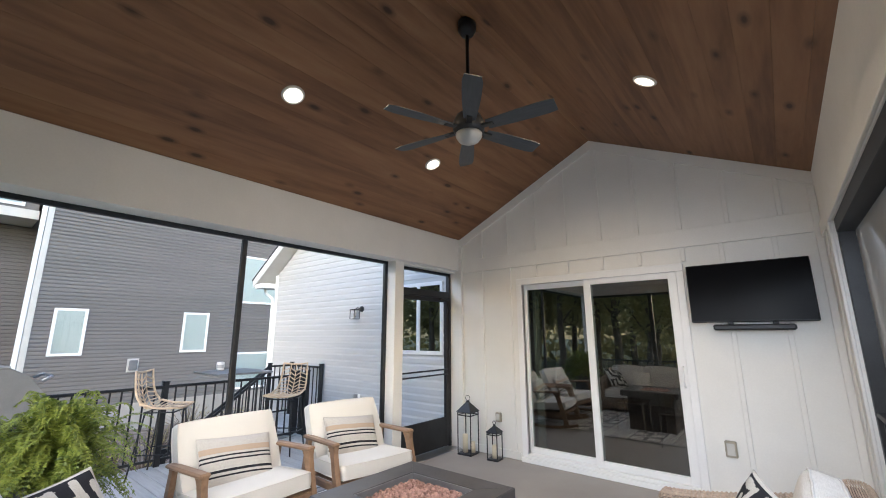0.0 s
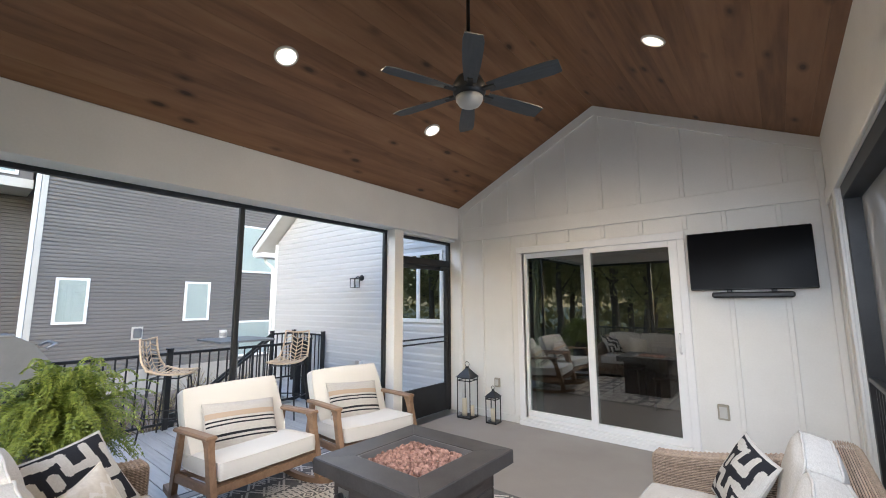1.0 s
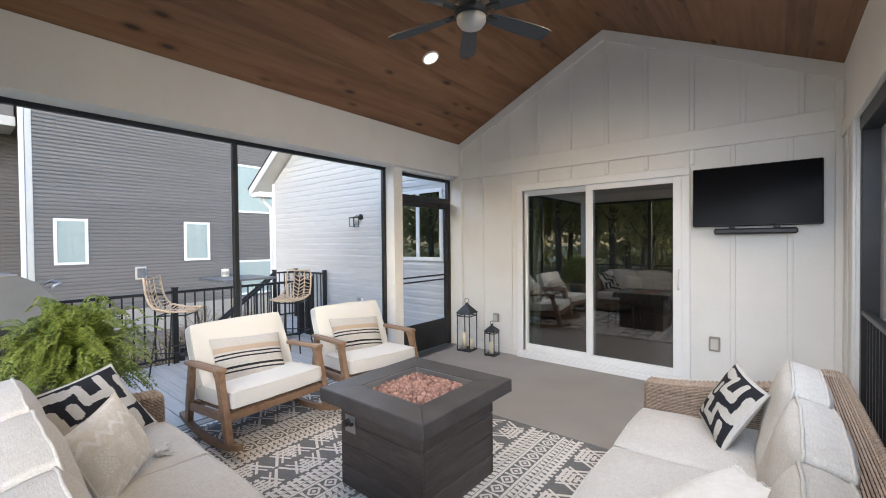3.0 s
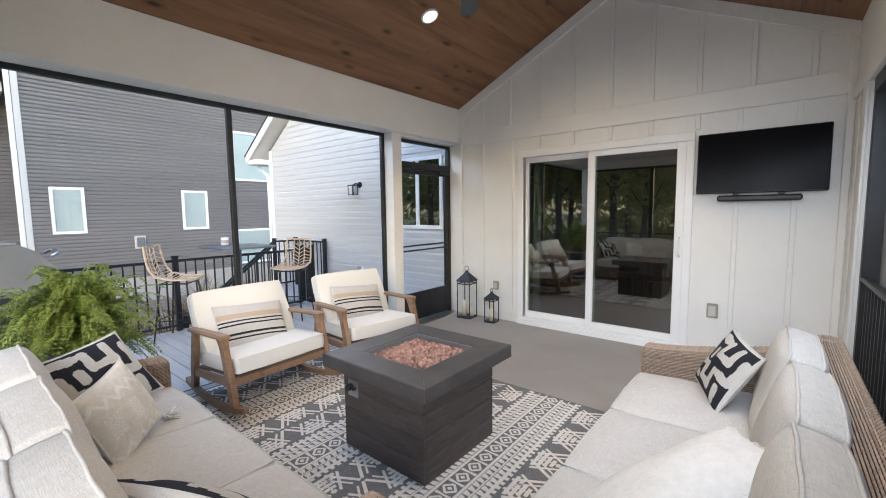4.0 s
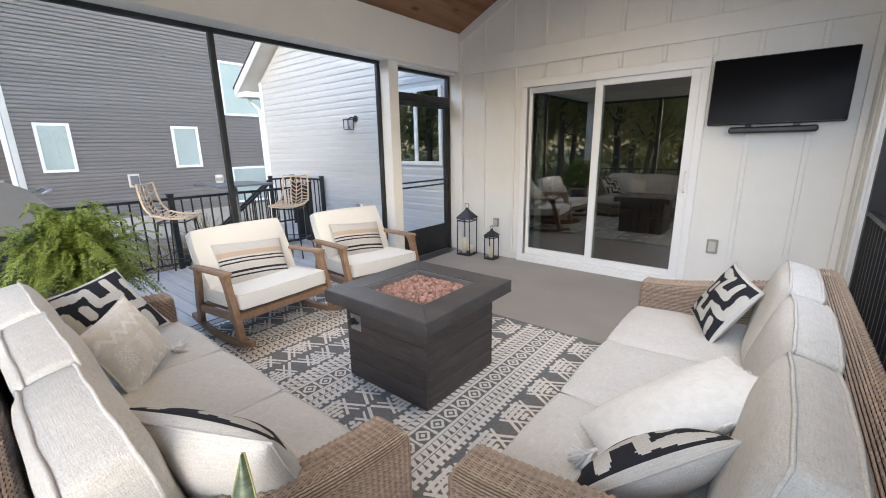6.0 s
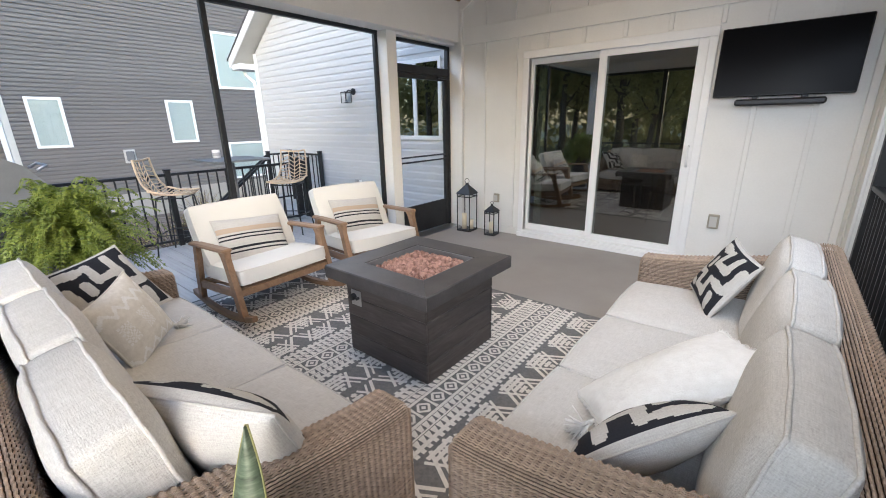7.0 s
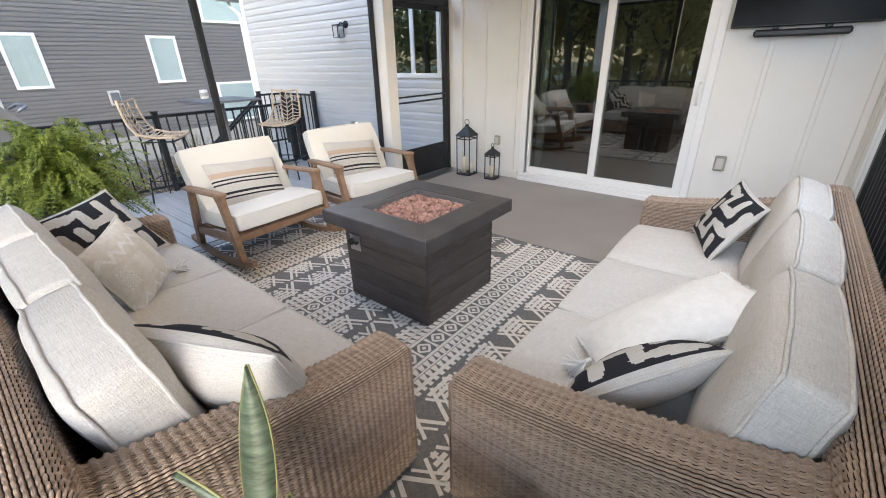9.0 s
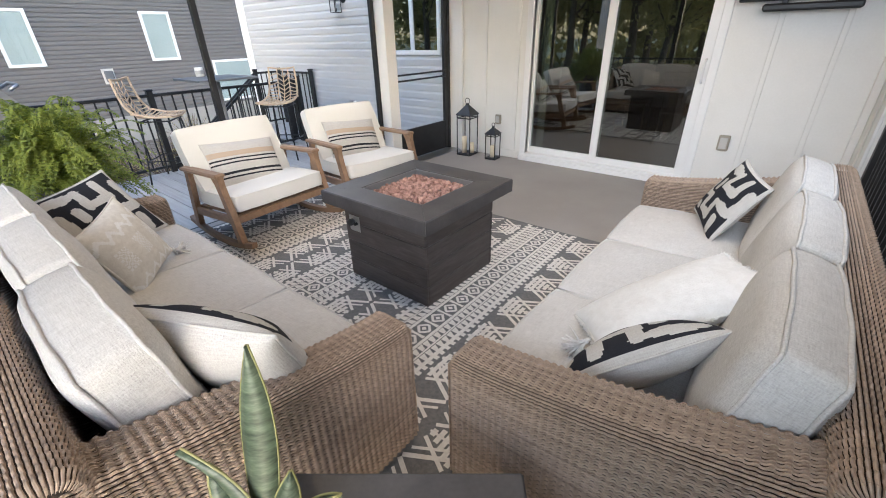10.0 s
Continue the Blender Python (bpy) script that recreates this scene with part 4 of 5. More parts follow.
def cushion(name, parent, m, w, d, t, crown, mat, label="", seed=0, pipe=0.005, corner=0.04, wob=0.004):
    ms, edges = cushion_mesh(w, d, t, crown, n=20, wob=wob, seed=seed, corner=corner)
    c = part(name, ms, mat, parent, label, smooth=True, m=m)
    for e in edges:
        part("piping", Mesh().tube(e, pipe, 6, closed=True), mat, c, smooth=True)
    return c


def pillow_mesh(w, d, t, n=40, pinch=0.07, paint=None, seed=0):
    """A knife-edge throw pillow lying flat; paint(u, v) chooses the front's cloth."""
    r = random.Random(seed)
    ph = [r.uniform(0, 6.28) for _ in range(4)]
    m = Mesh()
    g = [-1 + 2 * i / n for i in range(n + 1)]
    for s in (1, -1):
        rows = []
        for b in g:
            row = []
            for a in g:
                x = a * w / 2 * (1 - pinch * (1 - b * b))
                y = b * d / 2 * (1 - pinch * (1 - a * a))
                e = max(0.0, (1 - a ** 2) * (1 - b ** 2))
                z = s * (t / 2 * e ** 0.5 + 0.006 * math.sin(5 * a + ph[0]) * math.sin(4 * b + ph[1]) * e)
                row.append((x, y, z))
            rows.append(row)
        o = len(m.mi)
        m.grid(rows)
        if s > 0 and paint:
            for i in range(n):
                for j in range(n):
                    m.mi[o + i * n + j] = paint((g[j] + g[j + 1]) / 2, (g[i] + g[i + 1]) / 2)
    ring = [(a, -1) for a in g[:-1]] + [(1, b) for b in g[:-1]] + [(-a, 1) for a in g[:-1]] + [(-1, -b) for b in g[:-1]]
    edge = [(a * w / 2 * (1 - pinch * (1 - b * b)), b * d / 2 * (1 - pinch * (1 - a * a)), 0) for a, b in ring]
    return m, edge


def seg(u, v, a, b, c, d):
    """Distance from (u, v) to the segment (a, b)-(c, d)."""
    dx, dy = c - a, d - b
    t = max(0, min(1, ((u - a) * dx + (v - b) * dy) / (dx * dx + dy * dy)))
    return math.hypot(u - a - t * dx, v - b - t * dy)


STROKES = ((-0.8, 0.75, -0.1, 0.75), (-0.1, 0.75, -0.1, 0.3), (-0.1, 0.3, 0.45, 0.3), (0.45, 0.3, 0.45, 0.8), (-0.8, 0.35, -0.8, -0.2), (-0.8, -0.2, -0.3, -0.2),
           (-0.3, -0.2, -0.3, -0.65), (-0.3, -0.65, 0.2, -0.65), (0.2, -0.65, 0.2, -0.15), (0.2, -0.15, 0.85, -0.15), (0.85, -0.15, 0.85, 0.55), (0.6, -0.85, 0.6, -0.5),
           (-0.85, -0.7, -0.6, -0.7), (-0.45, 0.3, -0.45, 0.05))


def blotch(u, v):
    w = 0.025 * math.sin(9 * u + 4 * v)
    return 0 if min(seg(u, v, *s) for s in STROKES) + w < 0.115 or max(abs(u), abs(v)) > 0.95 else 1


def stripes(u, v):
    if 0.30 < v < 0.52:
        return 2
    return 1 if any(abs(v - c) < 0.042 for c in (0.16, 0.0, -0.42, -0.60)) else 0


def tufts(u, v):
    """Tufted chevrons and blocks on the knitted cover."""
    zig = abs(((u * 2.5) % 1) - 0.5) * 0.5
    if abs(v - 0.45 - zig) < 0.07 or abs(v + 0.65 + zig) < 0.06:
        return 1
    return 1 if abs(v + 0.05) < 0.3 and (u * 1.5 + 0.25) % 1 < 0.5 and (int(u * 22) + int(v * 22)) % 2 else 0


def throw_pillow(m, w, d, t, mats, label, paint=None, seed=0, tassels=False, n=40, pinch=0.07, fringe=False):
    ms, edge = pillow_mesh(w, d, t, n, pinch, paint, seed)
    p = thing("throw_pillow", m, label, "pillow", "throw pillows")
    c = part("cover", ms, mats, p, smooth=True)
    part("piping", Mesh().tube(edge, 0.0045, 6, closed=True), mats[0], c, smooth=True)
    if fringe:
        r = random.Random(seed + 90)
        fg = Mesh()
        for i, q in enumerate(edge):
            q, nx = Vector(q), Vector(edge[(i + 1) % len(edge)])
            for k in range(5):
                o = q.lerp(nx, r.random())
                hair = (o.normalized() + Vector((r.gauss(0, .35), r.gauss(0, .35), r.gauss(0, .6)))).normalized()
                fg.tube([o - hair * 0.004, o + hair * r.uniform(0.008, 0.018)], [0.0022, 0.001], 4)
        part("fringe", fg, FLUFFY, c, "short fluffy white fringe", smooth=True, kind="stuff")
    if tassels:
        r = random.Random(seed)
        for a, b in (((-1, -0.3),) if fringe else ((1, -1), (-1, -1))):
            o = Vector((a * w / 2, b * d / 2, 0.012 if fringe else 0))
            dr = Vector((a, b, 0)).normalized()
            ts = Mesh()
            ts.tube([o - dr * 0.012, o + dr * 0.012], [0.005, 0.011], 8)
            for k in range(110):
                q = (dr + Vector((r.gauss(0, .27), r.gauss(0, .27), r.gauss(0, .27)))).normalized()
                ts.tube([o, o + dr * 0.02 + q * 0.02, o + q * r.uniform(0.06, 0.10) + Vector((0, 0, r.uniform(-.01, .01)))], [0.004, 0.0035, 0.002], 4)
            part("tassel", ts, FLUFFY, p, "fluffy white tassel", smooth=True)
    return p


def weave(m, prof, ys, zrise=None, pitch=0.0092, stake=0.024, amp=0.005, axis=1, ends=True):
    """Wicker on a profile (list of 2D points) pushed along ys: each course is a strand going over and under the stakes."""
    P = np.array(prof, float)
    L = np.concatenate([[0], np.cumsum(np.hypot(*np.diff(P, axis=0).T))])
    total = L[-1]
    nrow = int(total / pitch)
    y0, y1 = ys
    ny = max(8, int((y1 - y0) / stake * 6))
    yy = np.linspace(y0, y1, ny + 1)
    T = np.gradient(P, L, axis=0)
    T /= np.hypot(T[:, 0], T[:, 1])[:, None]
    rr = 0.03
    inset = np.zeros_like(yy)
    if ends:
        e = np.minimum(yy - y0, y1 - yy)
        inset = np.where(e < rr, rr - np.sqrt(np.maximum(0, rr * rr - (rr - e) ** 2)), 0)
    for k in range(nrow):
        ph = 2 * math.pi * (yy - y0) / stake
        over = np.sign(np.cos(ph)) * np.abs(np.cos(ph)) ** 0.45
        slant = 0.03 * np.sin(ph)
        rows = []
        for f, hgt in ((0.13, 0.0), (0.33, 0.95), (0.67, 0.95), (0.87, 0.0)):
            s = np.clip((k + f + slant) * total / nrow, 0, total)
            p0, p1 = np.interp(s, L, P[:, 0]), np.interp(s, L, P[:, 1])
            t0, t1 = np.interp(s, L, T[:, 0]), np.interp(s, L, T[:, 1])
            h = amp * (1.0 - 0.35 * (k % 2)) * (hgt * (0.35 + 0.65 * over) - (1 - hgt) * (0.55 - 0.35 * over)) - inset
            a = p0 + t1 * h
            b = p1 - t0 * h
            if zrise is not None:
                b = b * zrise(yy, p1)
            rows.append(np.stack([a, yy, b], 1) if axis == 1 else np.stack([yy, a, b], 1))
        w = ny + 1
        vs = np.concatenate(rows)
        fs = [(i * w + j, i * w + j + 1, (i + 1) * w + j + 1, (i + 1) * w + j) for i in range(3) for j in range(ny)]
        m.add(vs.tolist(), fs)


def arc(cx, cy, r, a0, a1, n=6):
    return [(cx + r * math.cos(radians(a0 + (a1 - a0) * i / n)), cy + r * math.sin(radians(a0 + (a1 - a0) * i / n))) for i in range(n + 1)]


# ---- sofas ----
SL, SD = 2.36, 1.04


def rise(y, z):
    f = np.clip((y - 0.05) / 0.95, 0, 1) ** 1.4
    return 1 + (0.30 * f) * np.clip((z - 0.1) / 0.4, 0, 1)


def sofa(m, label, seed, back_y, back_t):
    t = thing("wicker_sofa", m, label, "sofa", "wicker sofas")
    h = 0.61
    for s in (-1, 1):
        a, core = Mesh(), Mesh()
        r = 0.045
        prof = [(0.09, 0.05)] + arc(0.09 - r, h - r, r, 0, 90) + arc(-0.09 + r, h - r, r, 90, 180) + [(-0.09, 0.05)]
        weave(a, prof, (0.0, SD - 0.02), rise)
        # woven front end
        fr = Mesh()
        weave(fr, [(0.004, 0.05), (0.004, h - 0.03)], (-0.085, 0.085), axis=0, ends=False)
        a.add([(x, y, z) for x, y, z in fr.v], fr.f)
        rows = []
        for i in range(13):
            y = 0.012 + (SD - 0.044) * i / 12
            zt = float((h - 0.012) * rise(np.array(y), np.array(0.6)))
            rows.append([(-0.079, y, 0.05), (0.079, y, 0.05), (0.079, y, zt - 0.03), (0.05, y, zt), (-0.05, y, zt), (-0.079, y, zt - 0.03)])
        core.grid(rows, wrap=True)
        core.add(rows[0], [(0, 1, 2, 3, 4, 5)])
        arm = part("arm", core, WICKERSHADE, t, m=Matrix.Translation((s * (SL / 2 - 0.09), 0, 0)))
        part("weave", a, WICKER, arm, "gray-brown wicker strands", kind="stuff", fix=False)
    b = Mesh()
    r = 0.06
    prof = [(SD, 0.05)] + [(SD + 0.01, 0.4)] + arc(SD - 0.02 - r, 0.83 - r, r, 0, 90) + arc(SD - 0.17 + r, 0.83 - r, r, 90, 180) + [(SD - 0.20, 0.3)]
    weave(b, [(p[0], p[1]) for p in prof], (-SL / 2 + 0.005, SL / 2 - 0.005), axis=0, pitch=0.0098, stake=0.026)
    back = part("back_frame", Mesh().box((-SL / 2 + 0.03, SD - 0.155, 0.06), (SL / 2 - 0.03, SD - 0.03, 0.80), 0.02), WICKERSHADE, t)
    part("weave", b, WICKER, back, "gray-brown wicker strands", kind="stuff", fix=False)
    f = Mesh()
    weave(f, [(0.02, 0.06), (0.02, 0.28)], (-SL / 2 + 0.17, SL / 2 - 0.17), axis=0, ends=False)
    base = part("base", Mesh().box((-SL / 2 + 0.17, 0.034, 0.06), (SL / 2 - 0.17, SD - 0.1, 0.29), 0.005), WICKERSHADE, t)
    part("weave", f, WICKER, base, "gray-brown wicker strands", kind="stuff", fix=False)
    for x in (-1.1, 1.1):
        for y in (0.06, SD - 0.08):
            part("foot", Mesh().box((x - 0.03, y - 0.03, 0), (x + 0.03, y + 0.03, 0.07), 0.006), BLACK, t)
    wmod = (SL - 0.36) / 3
    for k in range(3):
        x = (k - 1) * wmod
        cushion("seat_cushion", t, pose(x, 0.335, 0.375, 2, 0, 0), wmod - 0.006, 0.68, 0.13, 0.022, LINEN, "oatmeal linen seat cushion", seed + k)
    for k in range(3):
        x = (k - 1) * wmod
        jog = (0.008, -0.007, 0.0)[(k + seed) % 3]
        cushion("back_cushion", t, aim((x * 1.01, back_y + jog, 0.655), (0, -0.97, 0.23), (0, 0.23, 0.97)), wmod + 0.004, 0.50, back_t, 0.05, LINEN, "plump oatmeal linen back cushion", seed + 5 + k, 0.0062, corner=0.10, wob=0.0065)
    return t


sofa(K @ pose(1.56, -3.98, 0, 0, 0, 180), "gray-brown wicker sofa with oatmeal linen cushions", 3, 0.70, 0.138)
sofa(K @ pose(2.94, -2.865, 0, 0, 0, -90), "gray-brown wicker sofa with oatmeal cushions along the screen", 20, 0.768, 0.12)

PRINT = "black and cream abstract print throw pillow"
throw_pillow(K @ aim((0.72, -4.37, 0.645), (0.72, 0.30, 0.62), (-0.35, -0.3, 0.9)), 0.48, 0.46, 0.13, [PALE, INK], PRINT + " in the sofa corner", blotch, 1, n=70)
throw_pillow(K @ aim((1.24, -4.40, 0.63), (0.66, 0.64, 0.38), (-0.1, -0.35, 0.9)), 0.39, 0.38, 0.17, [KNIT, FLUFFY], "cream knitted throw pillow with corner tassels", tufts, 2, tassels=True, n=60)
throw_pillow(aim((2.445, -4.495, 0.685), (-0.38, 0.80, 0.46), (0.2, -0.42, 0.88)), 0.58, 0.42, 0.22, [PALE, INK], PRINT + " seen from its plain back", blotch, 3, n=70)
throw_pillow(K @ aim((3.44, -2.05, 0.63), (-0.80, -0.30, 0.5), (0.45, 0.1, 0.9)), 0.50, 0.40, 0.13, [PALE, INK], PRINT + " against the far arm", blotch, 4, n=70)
throw_pillow(aim((3.42, -3.37, 0.64), (-0.45, -0.1, 0.88), (-0.56, 0.79, -0.2)), 0.62, 0.38, 0.17, [FLUFFY], "fluffy white oblong throw pillow with fringe and tassels", None, 5, tassels=True, fringe=True)
throw_pillow(aim((3.395, -3.60, 0.545), (-0.66, 0.33, 0.68), (0.1, -0.75, 0.65)), 0.52, 0.38, 0.19, [PALE, INK], PRINT + " leaning on the near cushion", blotch, 6, n=70)

# ---- rug ----
RX0, RX1, RY0, RY1 = -0.26, 3.25, -4.62, -1.75
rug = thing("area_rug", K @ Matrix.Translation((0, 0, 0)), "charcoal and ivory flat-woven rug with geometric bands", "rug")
part("field", Mesh().box((RX0, RY0, 0.0005), (RX1, RY1, 0.007), 0.003), RUGDARK, rug)
pat = Mesh()
ZP = 0.0078


def poly(pts):
    if all(RX0 + 0.01 < p[0] < RX1 - 0.01 and RY0 + 0.01 < p[1] < RY1 - 0.01 for p in pts):
        z = ZP + 0.00016 * (len(pat.f) % 13)
        pat.add([(p[0], p[1], z) for p in pts], [tuple(range(len(pts)))])


def stroke(x0, y0, x1, y1, w):
    dx, dy = x1 - x0, y1 - y0
    l = math.hypot(dx, dy)
    nx, ny = -dy / l * w / 2, dx / l * w / 2
    poly([(x0 + nx, y0 + ny), (x1 + nx, y1 + ny), (x1 - nx, y1 - ny), (x0 - nx, y0 - ny)])


PER = 0.892
for k in range(-3, 3):
    xc = 2.272 + k * PER
    for s in (-1, 1):
        for o, w in ((0.066, 0.02), (0.128, 0.011), (0.190, 0.024)):
            x = xc + s * o
            if RX0 + 0.02 < x < RX1 - 0.02:
                poly([(x - w / 2, RY0 + 0.015), (x + w / 2, RY0 + 0.015), (x + w / 2, RY1 - 0.015), (x - w / 2, RY1 - 0.015)])
        y = RY0 + 0.03
        while y < RY1 - 0.04:
            for o in (0.080, 0.138):
                a = xc + s * o
                poly([(a, y), (a + s * 0.042, y + 0.002), (a + s * 0.040, y + 0.024), (a, y + 0.042)])
            y += 0.046
    y = RY0 + 0.08
    while y < RY1 - 0.06:
        for rad, w in ((0.044, 0.016),):
            q = [(xc + rad, y), (xc, y + rad), (xc - rad, y), (xc, y - rad)]
            for a, b in zip(q, q[1:] + q[:1]):
                stroke(*a, *b, w)
        poly([(xc + 0.017, y), (xc, y + 0.017), (xc - 0.017, y), (xc, y - 0.017)])
        for s in (-1, 1):
            stroke(xc - 0.052, y + s * 0.012 + 0.055 * s, xc + 0.0, y + s * 0.062, 0.013)
            stroke(xc + 0.052, y + s * 0.012 + 0.055 * s, xc + 0.0, y + s * 0.062, 0.013)
        y += 0.124
    xm = xc + PER / 2
    y = RY0 + 0.2
    while y < RY1 - 0.02:
        for s in (-1, 1):
            stroke(xm - 0.21, y + s * 0.12, xm - 0.012, y + s * 0.008, 0.021)
            stroke(xm + 0.21, y + s * 0.12, xm + 0.012, y + s * 0.008, 0.021)
            stroke(xm - 0.19, y + s * 0.155, xm - 0.02, y + s * 0.055, 0.014)
            stroke(xm + 0.19, y + s * 0.155, xm + 0.02, y + s * 0.055, 0.014)
            for i in range(7):
                yt = y - 0.15 + 0.047 * i
                a = xm + s * 0.222
                poly([(a, yt), (a + s * 0.022, yt), (a + s * 0.022, yt + 0.027), (a, yt + 0.027)])
            # stepped combs between the crosses
            yc = y + 0.165
            for i in range(5):
                x = xm + s * (0.05 + 0.034 * i)
                hgt = 0.018 + 0.019 * i
                poly([(x - 0.012, yc - hgt), (x + 0.012, yc - hgt), (x + 0.012, yc + hgt), (x - 0.012, yc + hgt)])
            stroke(xm + s * 0.03, yc, xm + s * 0.2, yc, 0.012)
            for u in (-1, 1):
                stroke(xm + s * 0.03, yc + u * 0.035, xm + s * 0.185, yc + u * 0.118, 0.018)
        y += 0.33
part("woven_pattern", pat, RUGLIGHT, rug, "ivory geometric bands", kind="stuff")
for y in (RY1 - 0.012, RY0 - 0.004):
    part("hem", Mesh().box((RX0 - 0.006, y, 0.0005), (RX1 + 0.006, y + 0.016, 0.009), 0.003), RUGDARK, rug)

# ---- fire pit ----
PX, PY = 1.80, -2.898
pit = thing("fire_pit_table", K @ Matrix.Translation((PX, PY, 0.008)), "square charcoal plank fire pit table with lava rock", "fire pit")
HB, HT, ZT = 0.357, 0.45, 0.635
part("core", Mesh().box((-HB + 0.012, -HB + 0.012, 0), (HB - 0.012, HB - 0.012, ZT - 0.1), 0.004), PITM, pit)
nbd = 4
for i in range(nbd):
    z0, z1 = i * (ZT - 0.085) / nbd, (i + 1) * (ZT - 0.085) / nbd - 0.004
    part("plank", Mesh().box((-HB, -HB, z0), (HB, -HB + 0.018, z1), 0.004), PITM, pit)
    part("plank", Mesh().box((-HB, HB - 0.018, z0), (HB, HB, z1), 0.004), PITM, pit)
    part("plank", Mesh().box((HB - 0.018, -HB + 0.018, z0), (HB, HB - 0.018, z1), 0.004), PITM, pit)
    part("plank", Mesh().box((-HB, -HB + 0.018, z0), (-HB + 0.018, HB - 0.018, z1), 0.004), PITM, pit)
HI = 0.265
slab = Mesh()
c = 0.006
prof = [(HT, ZT - 0.085), (HT, ZT - c), (HT - c, ZT), (HI + 0.003, ZT), (HI, ZT - 0.003), (HI, ZT - 0.085)]
vs = []
for r, z in prof:
    vs += [(-r + 0.001, -r, z), (r - 0.001, -r, z)]
np_ = len(prof)
fs = [(2 * i, 2 * i + 1, (2 * i + 3) % (2 * np_), (2 * i + 2) % (2 * np_)) for i in range(np_)] + [tuple(range(0, 2 * np_, 2)), tuple(range(2 * np_ - 1, 0, -2))]
slab.add(vs, fs)
sd = slab.data("top_slab", [PITTOP])
for k in range(4):
    part("top_slab", sd, PITTOP, pit, m=Matrix.Rotation(k * math.pi / 2, 4, 'Z'))
tray = Mesh()
for k in range(4):
    tray.box((-HI + 0.002, -HI + 0.001, ZT - 0.1), (HI - 0.002, -HI + 0.008, ZT - 0.004), 0.001, Matrix.Rotation(k * math.pi / 2, 4, 'Z'))
tray.box((-HI, -HI, ZT - 0.1), (HI, HI, ZT - 0.09), 0.001)
part("burner_tray", tray, GREYMETAL, pit, "steel burner tray")
cp = part("control_panel", Mesh().box((-0.31, -HB - 0.004, 0.36), (-0.21, -HB - 0.0003, 0.47), 0.002), STEEL, pit, "steel control plate")
part("knob", Mesh().lathe([(0.022, 0.0), (0.024, 0.02), (0.02, 0.032), (0.001, 0.033)], 16), BLACK, cp, m=Matrix.Translation((-0.275, -HB - 0.004, 0.425)) @ Matrix.Rotation(math.pi / 2, 4, 'X'))
part("igniter", Mesh().lathe([(0.010, 0.0), (0.010, 0.02), (0.001, 0.022)], 12), BLACK, cp, m=Matrix.Translation((-0.235, -HB - 0.004, 0.42)) @ Matrix.Rotation(math.pi / 2, 4, 'X'))
part("vent_slot", Mesh().box((HB - 0.002, 0.0, 0.50), (HB + 0.002, 0.12, 0.515), 0.001), BLACK, pit)
part("vent_slot", Mesh().box((-0.05, -HB - 0.002, 0.50), (0.03, -HB + 0.002, 0.512), 0.001), BLACK, pit)
rk = Mesh()
rr = random.Random(6)
ico = bmesh.new()
bmesh.ops.create_icosphere(ico, subdivisions=2, radius=1.0)
iv = [v.co.copy() for v in ico.verts]
ifc = [tuple(v.index for v in f.verts) for f in ico.faces]
ico.free()
for i in range(900):
    s = rr.uniform(0.0095, 0.018)
    x, y = rr.uniform(-HI + 0.028, HI - 0.028), rr.uniform(-HI + 0.028, HI - 0.028)
    e = 1 - max(abs(x), abs(y)) / HI
    z = ZT - 0.08 + rr.uniform(0.0, 0.03) + 0.045 * min(1, e * 2.2)
    o = Vector((rr.uniform(0, 50), rr.uniform(0, 50), 0))
    sc = Vector((rr.uniform(.8, 1.25), rr.uniform(.8, 1.25), rr.uniform(.65, 1.0)))
    q = Euler((rr.uniform(0, 6), rr.uniform(0, 6), rr.uniform(0, 6))).to_matrix()
    vs = []
    for v in iv:
        k = 1 + 0.45 * noise.noise(v * 1.6 + o) + 0.16 * noise.noise(v * 4 + o)
        p = q @ Vector((v.x * sc.x, v.y * sc.y, v.z * sc.z)) * (s * k)
        vs.append((x + p.x, y + p.y, z + p.z))
    rk.add(vs, ifc)
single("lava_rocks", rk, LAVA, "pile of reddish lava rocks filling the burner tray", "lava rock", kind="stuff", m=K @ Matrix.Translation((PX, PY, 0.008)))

# ---- rocking chairs ----


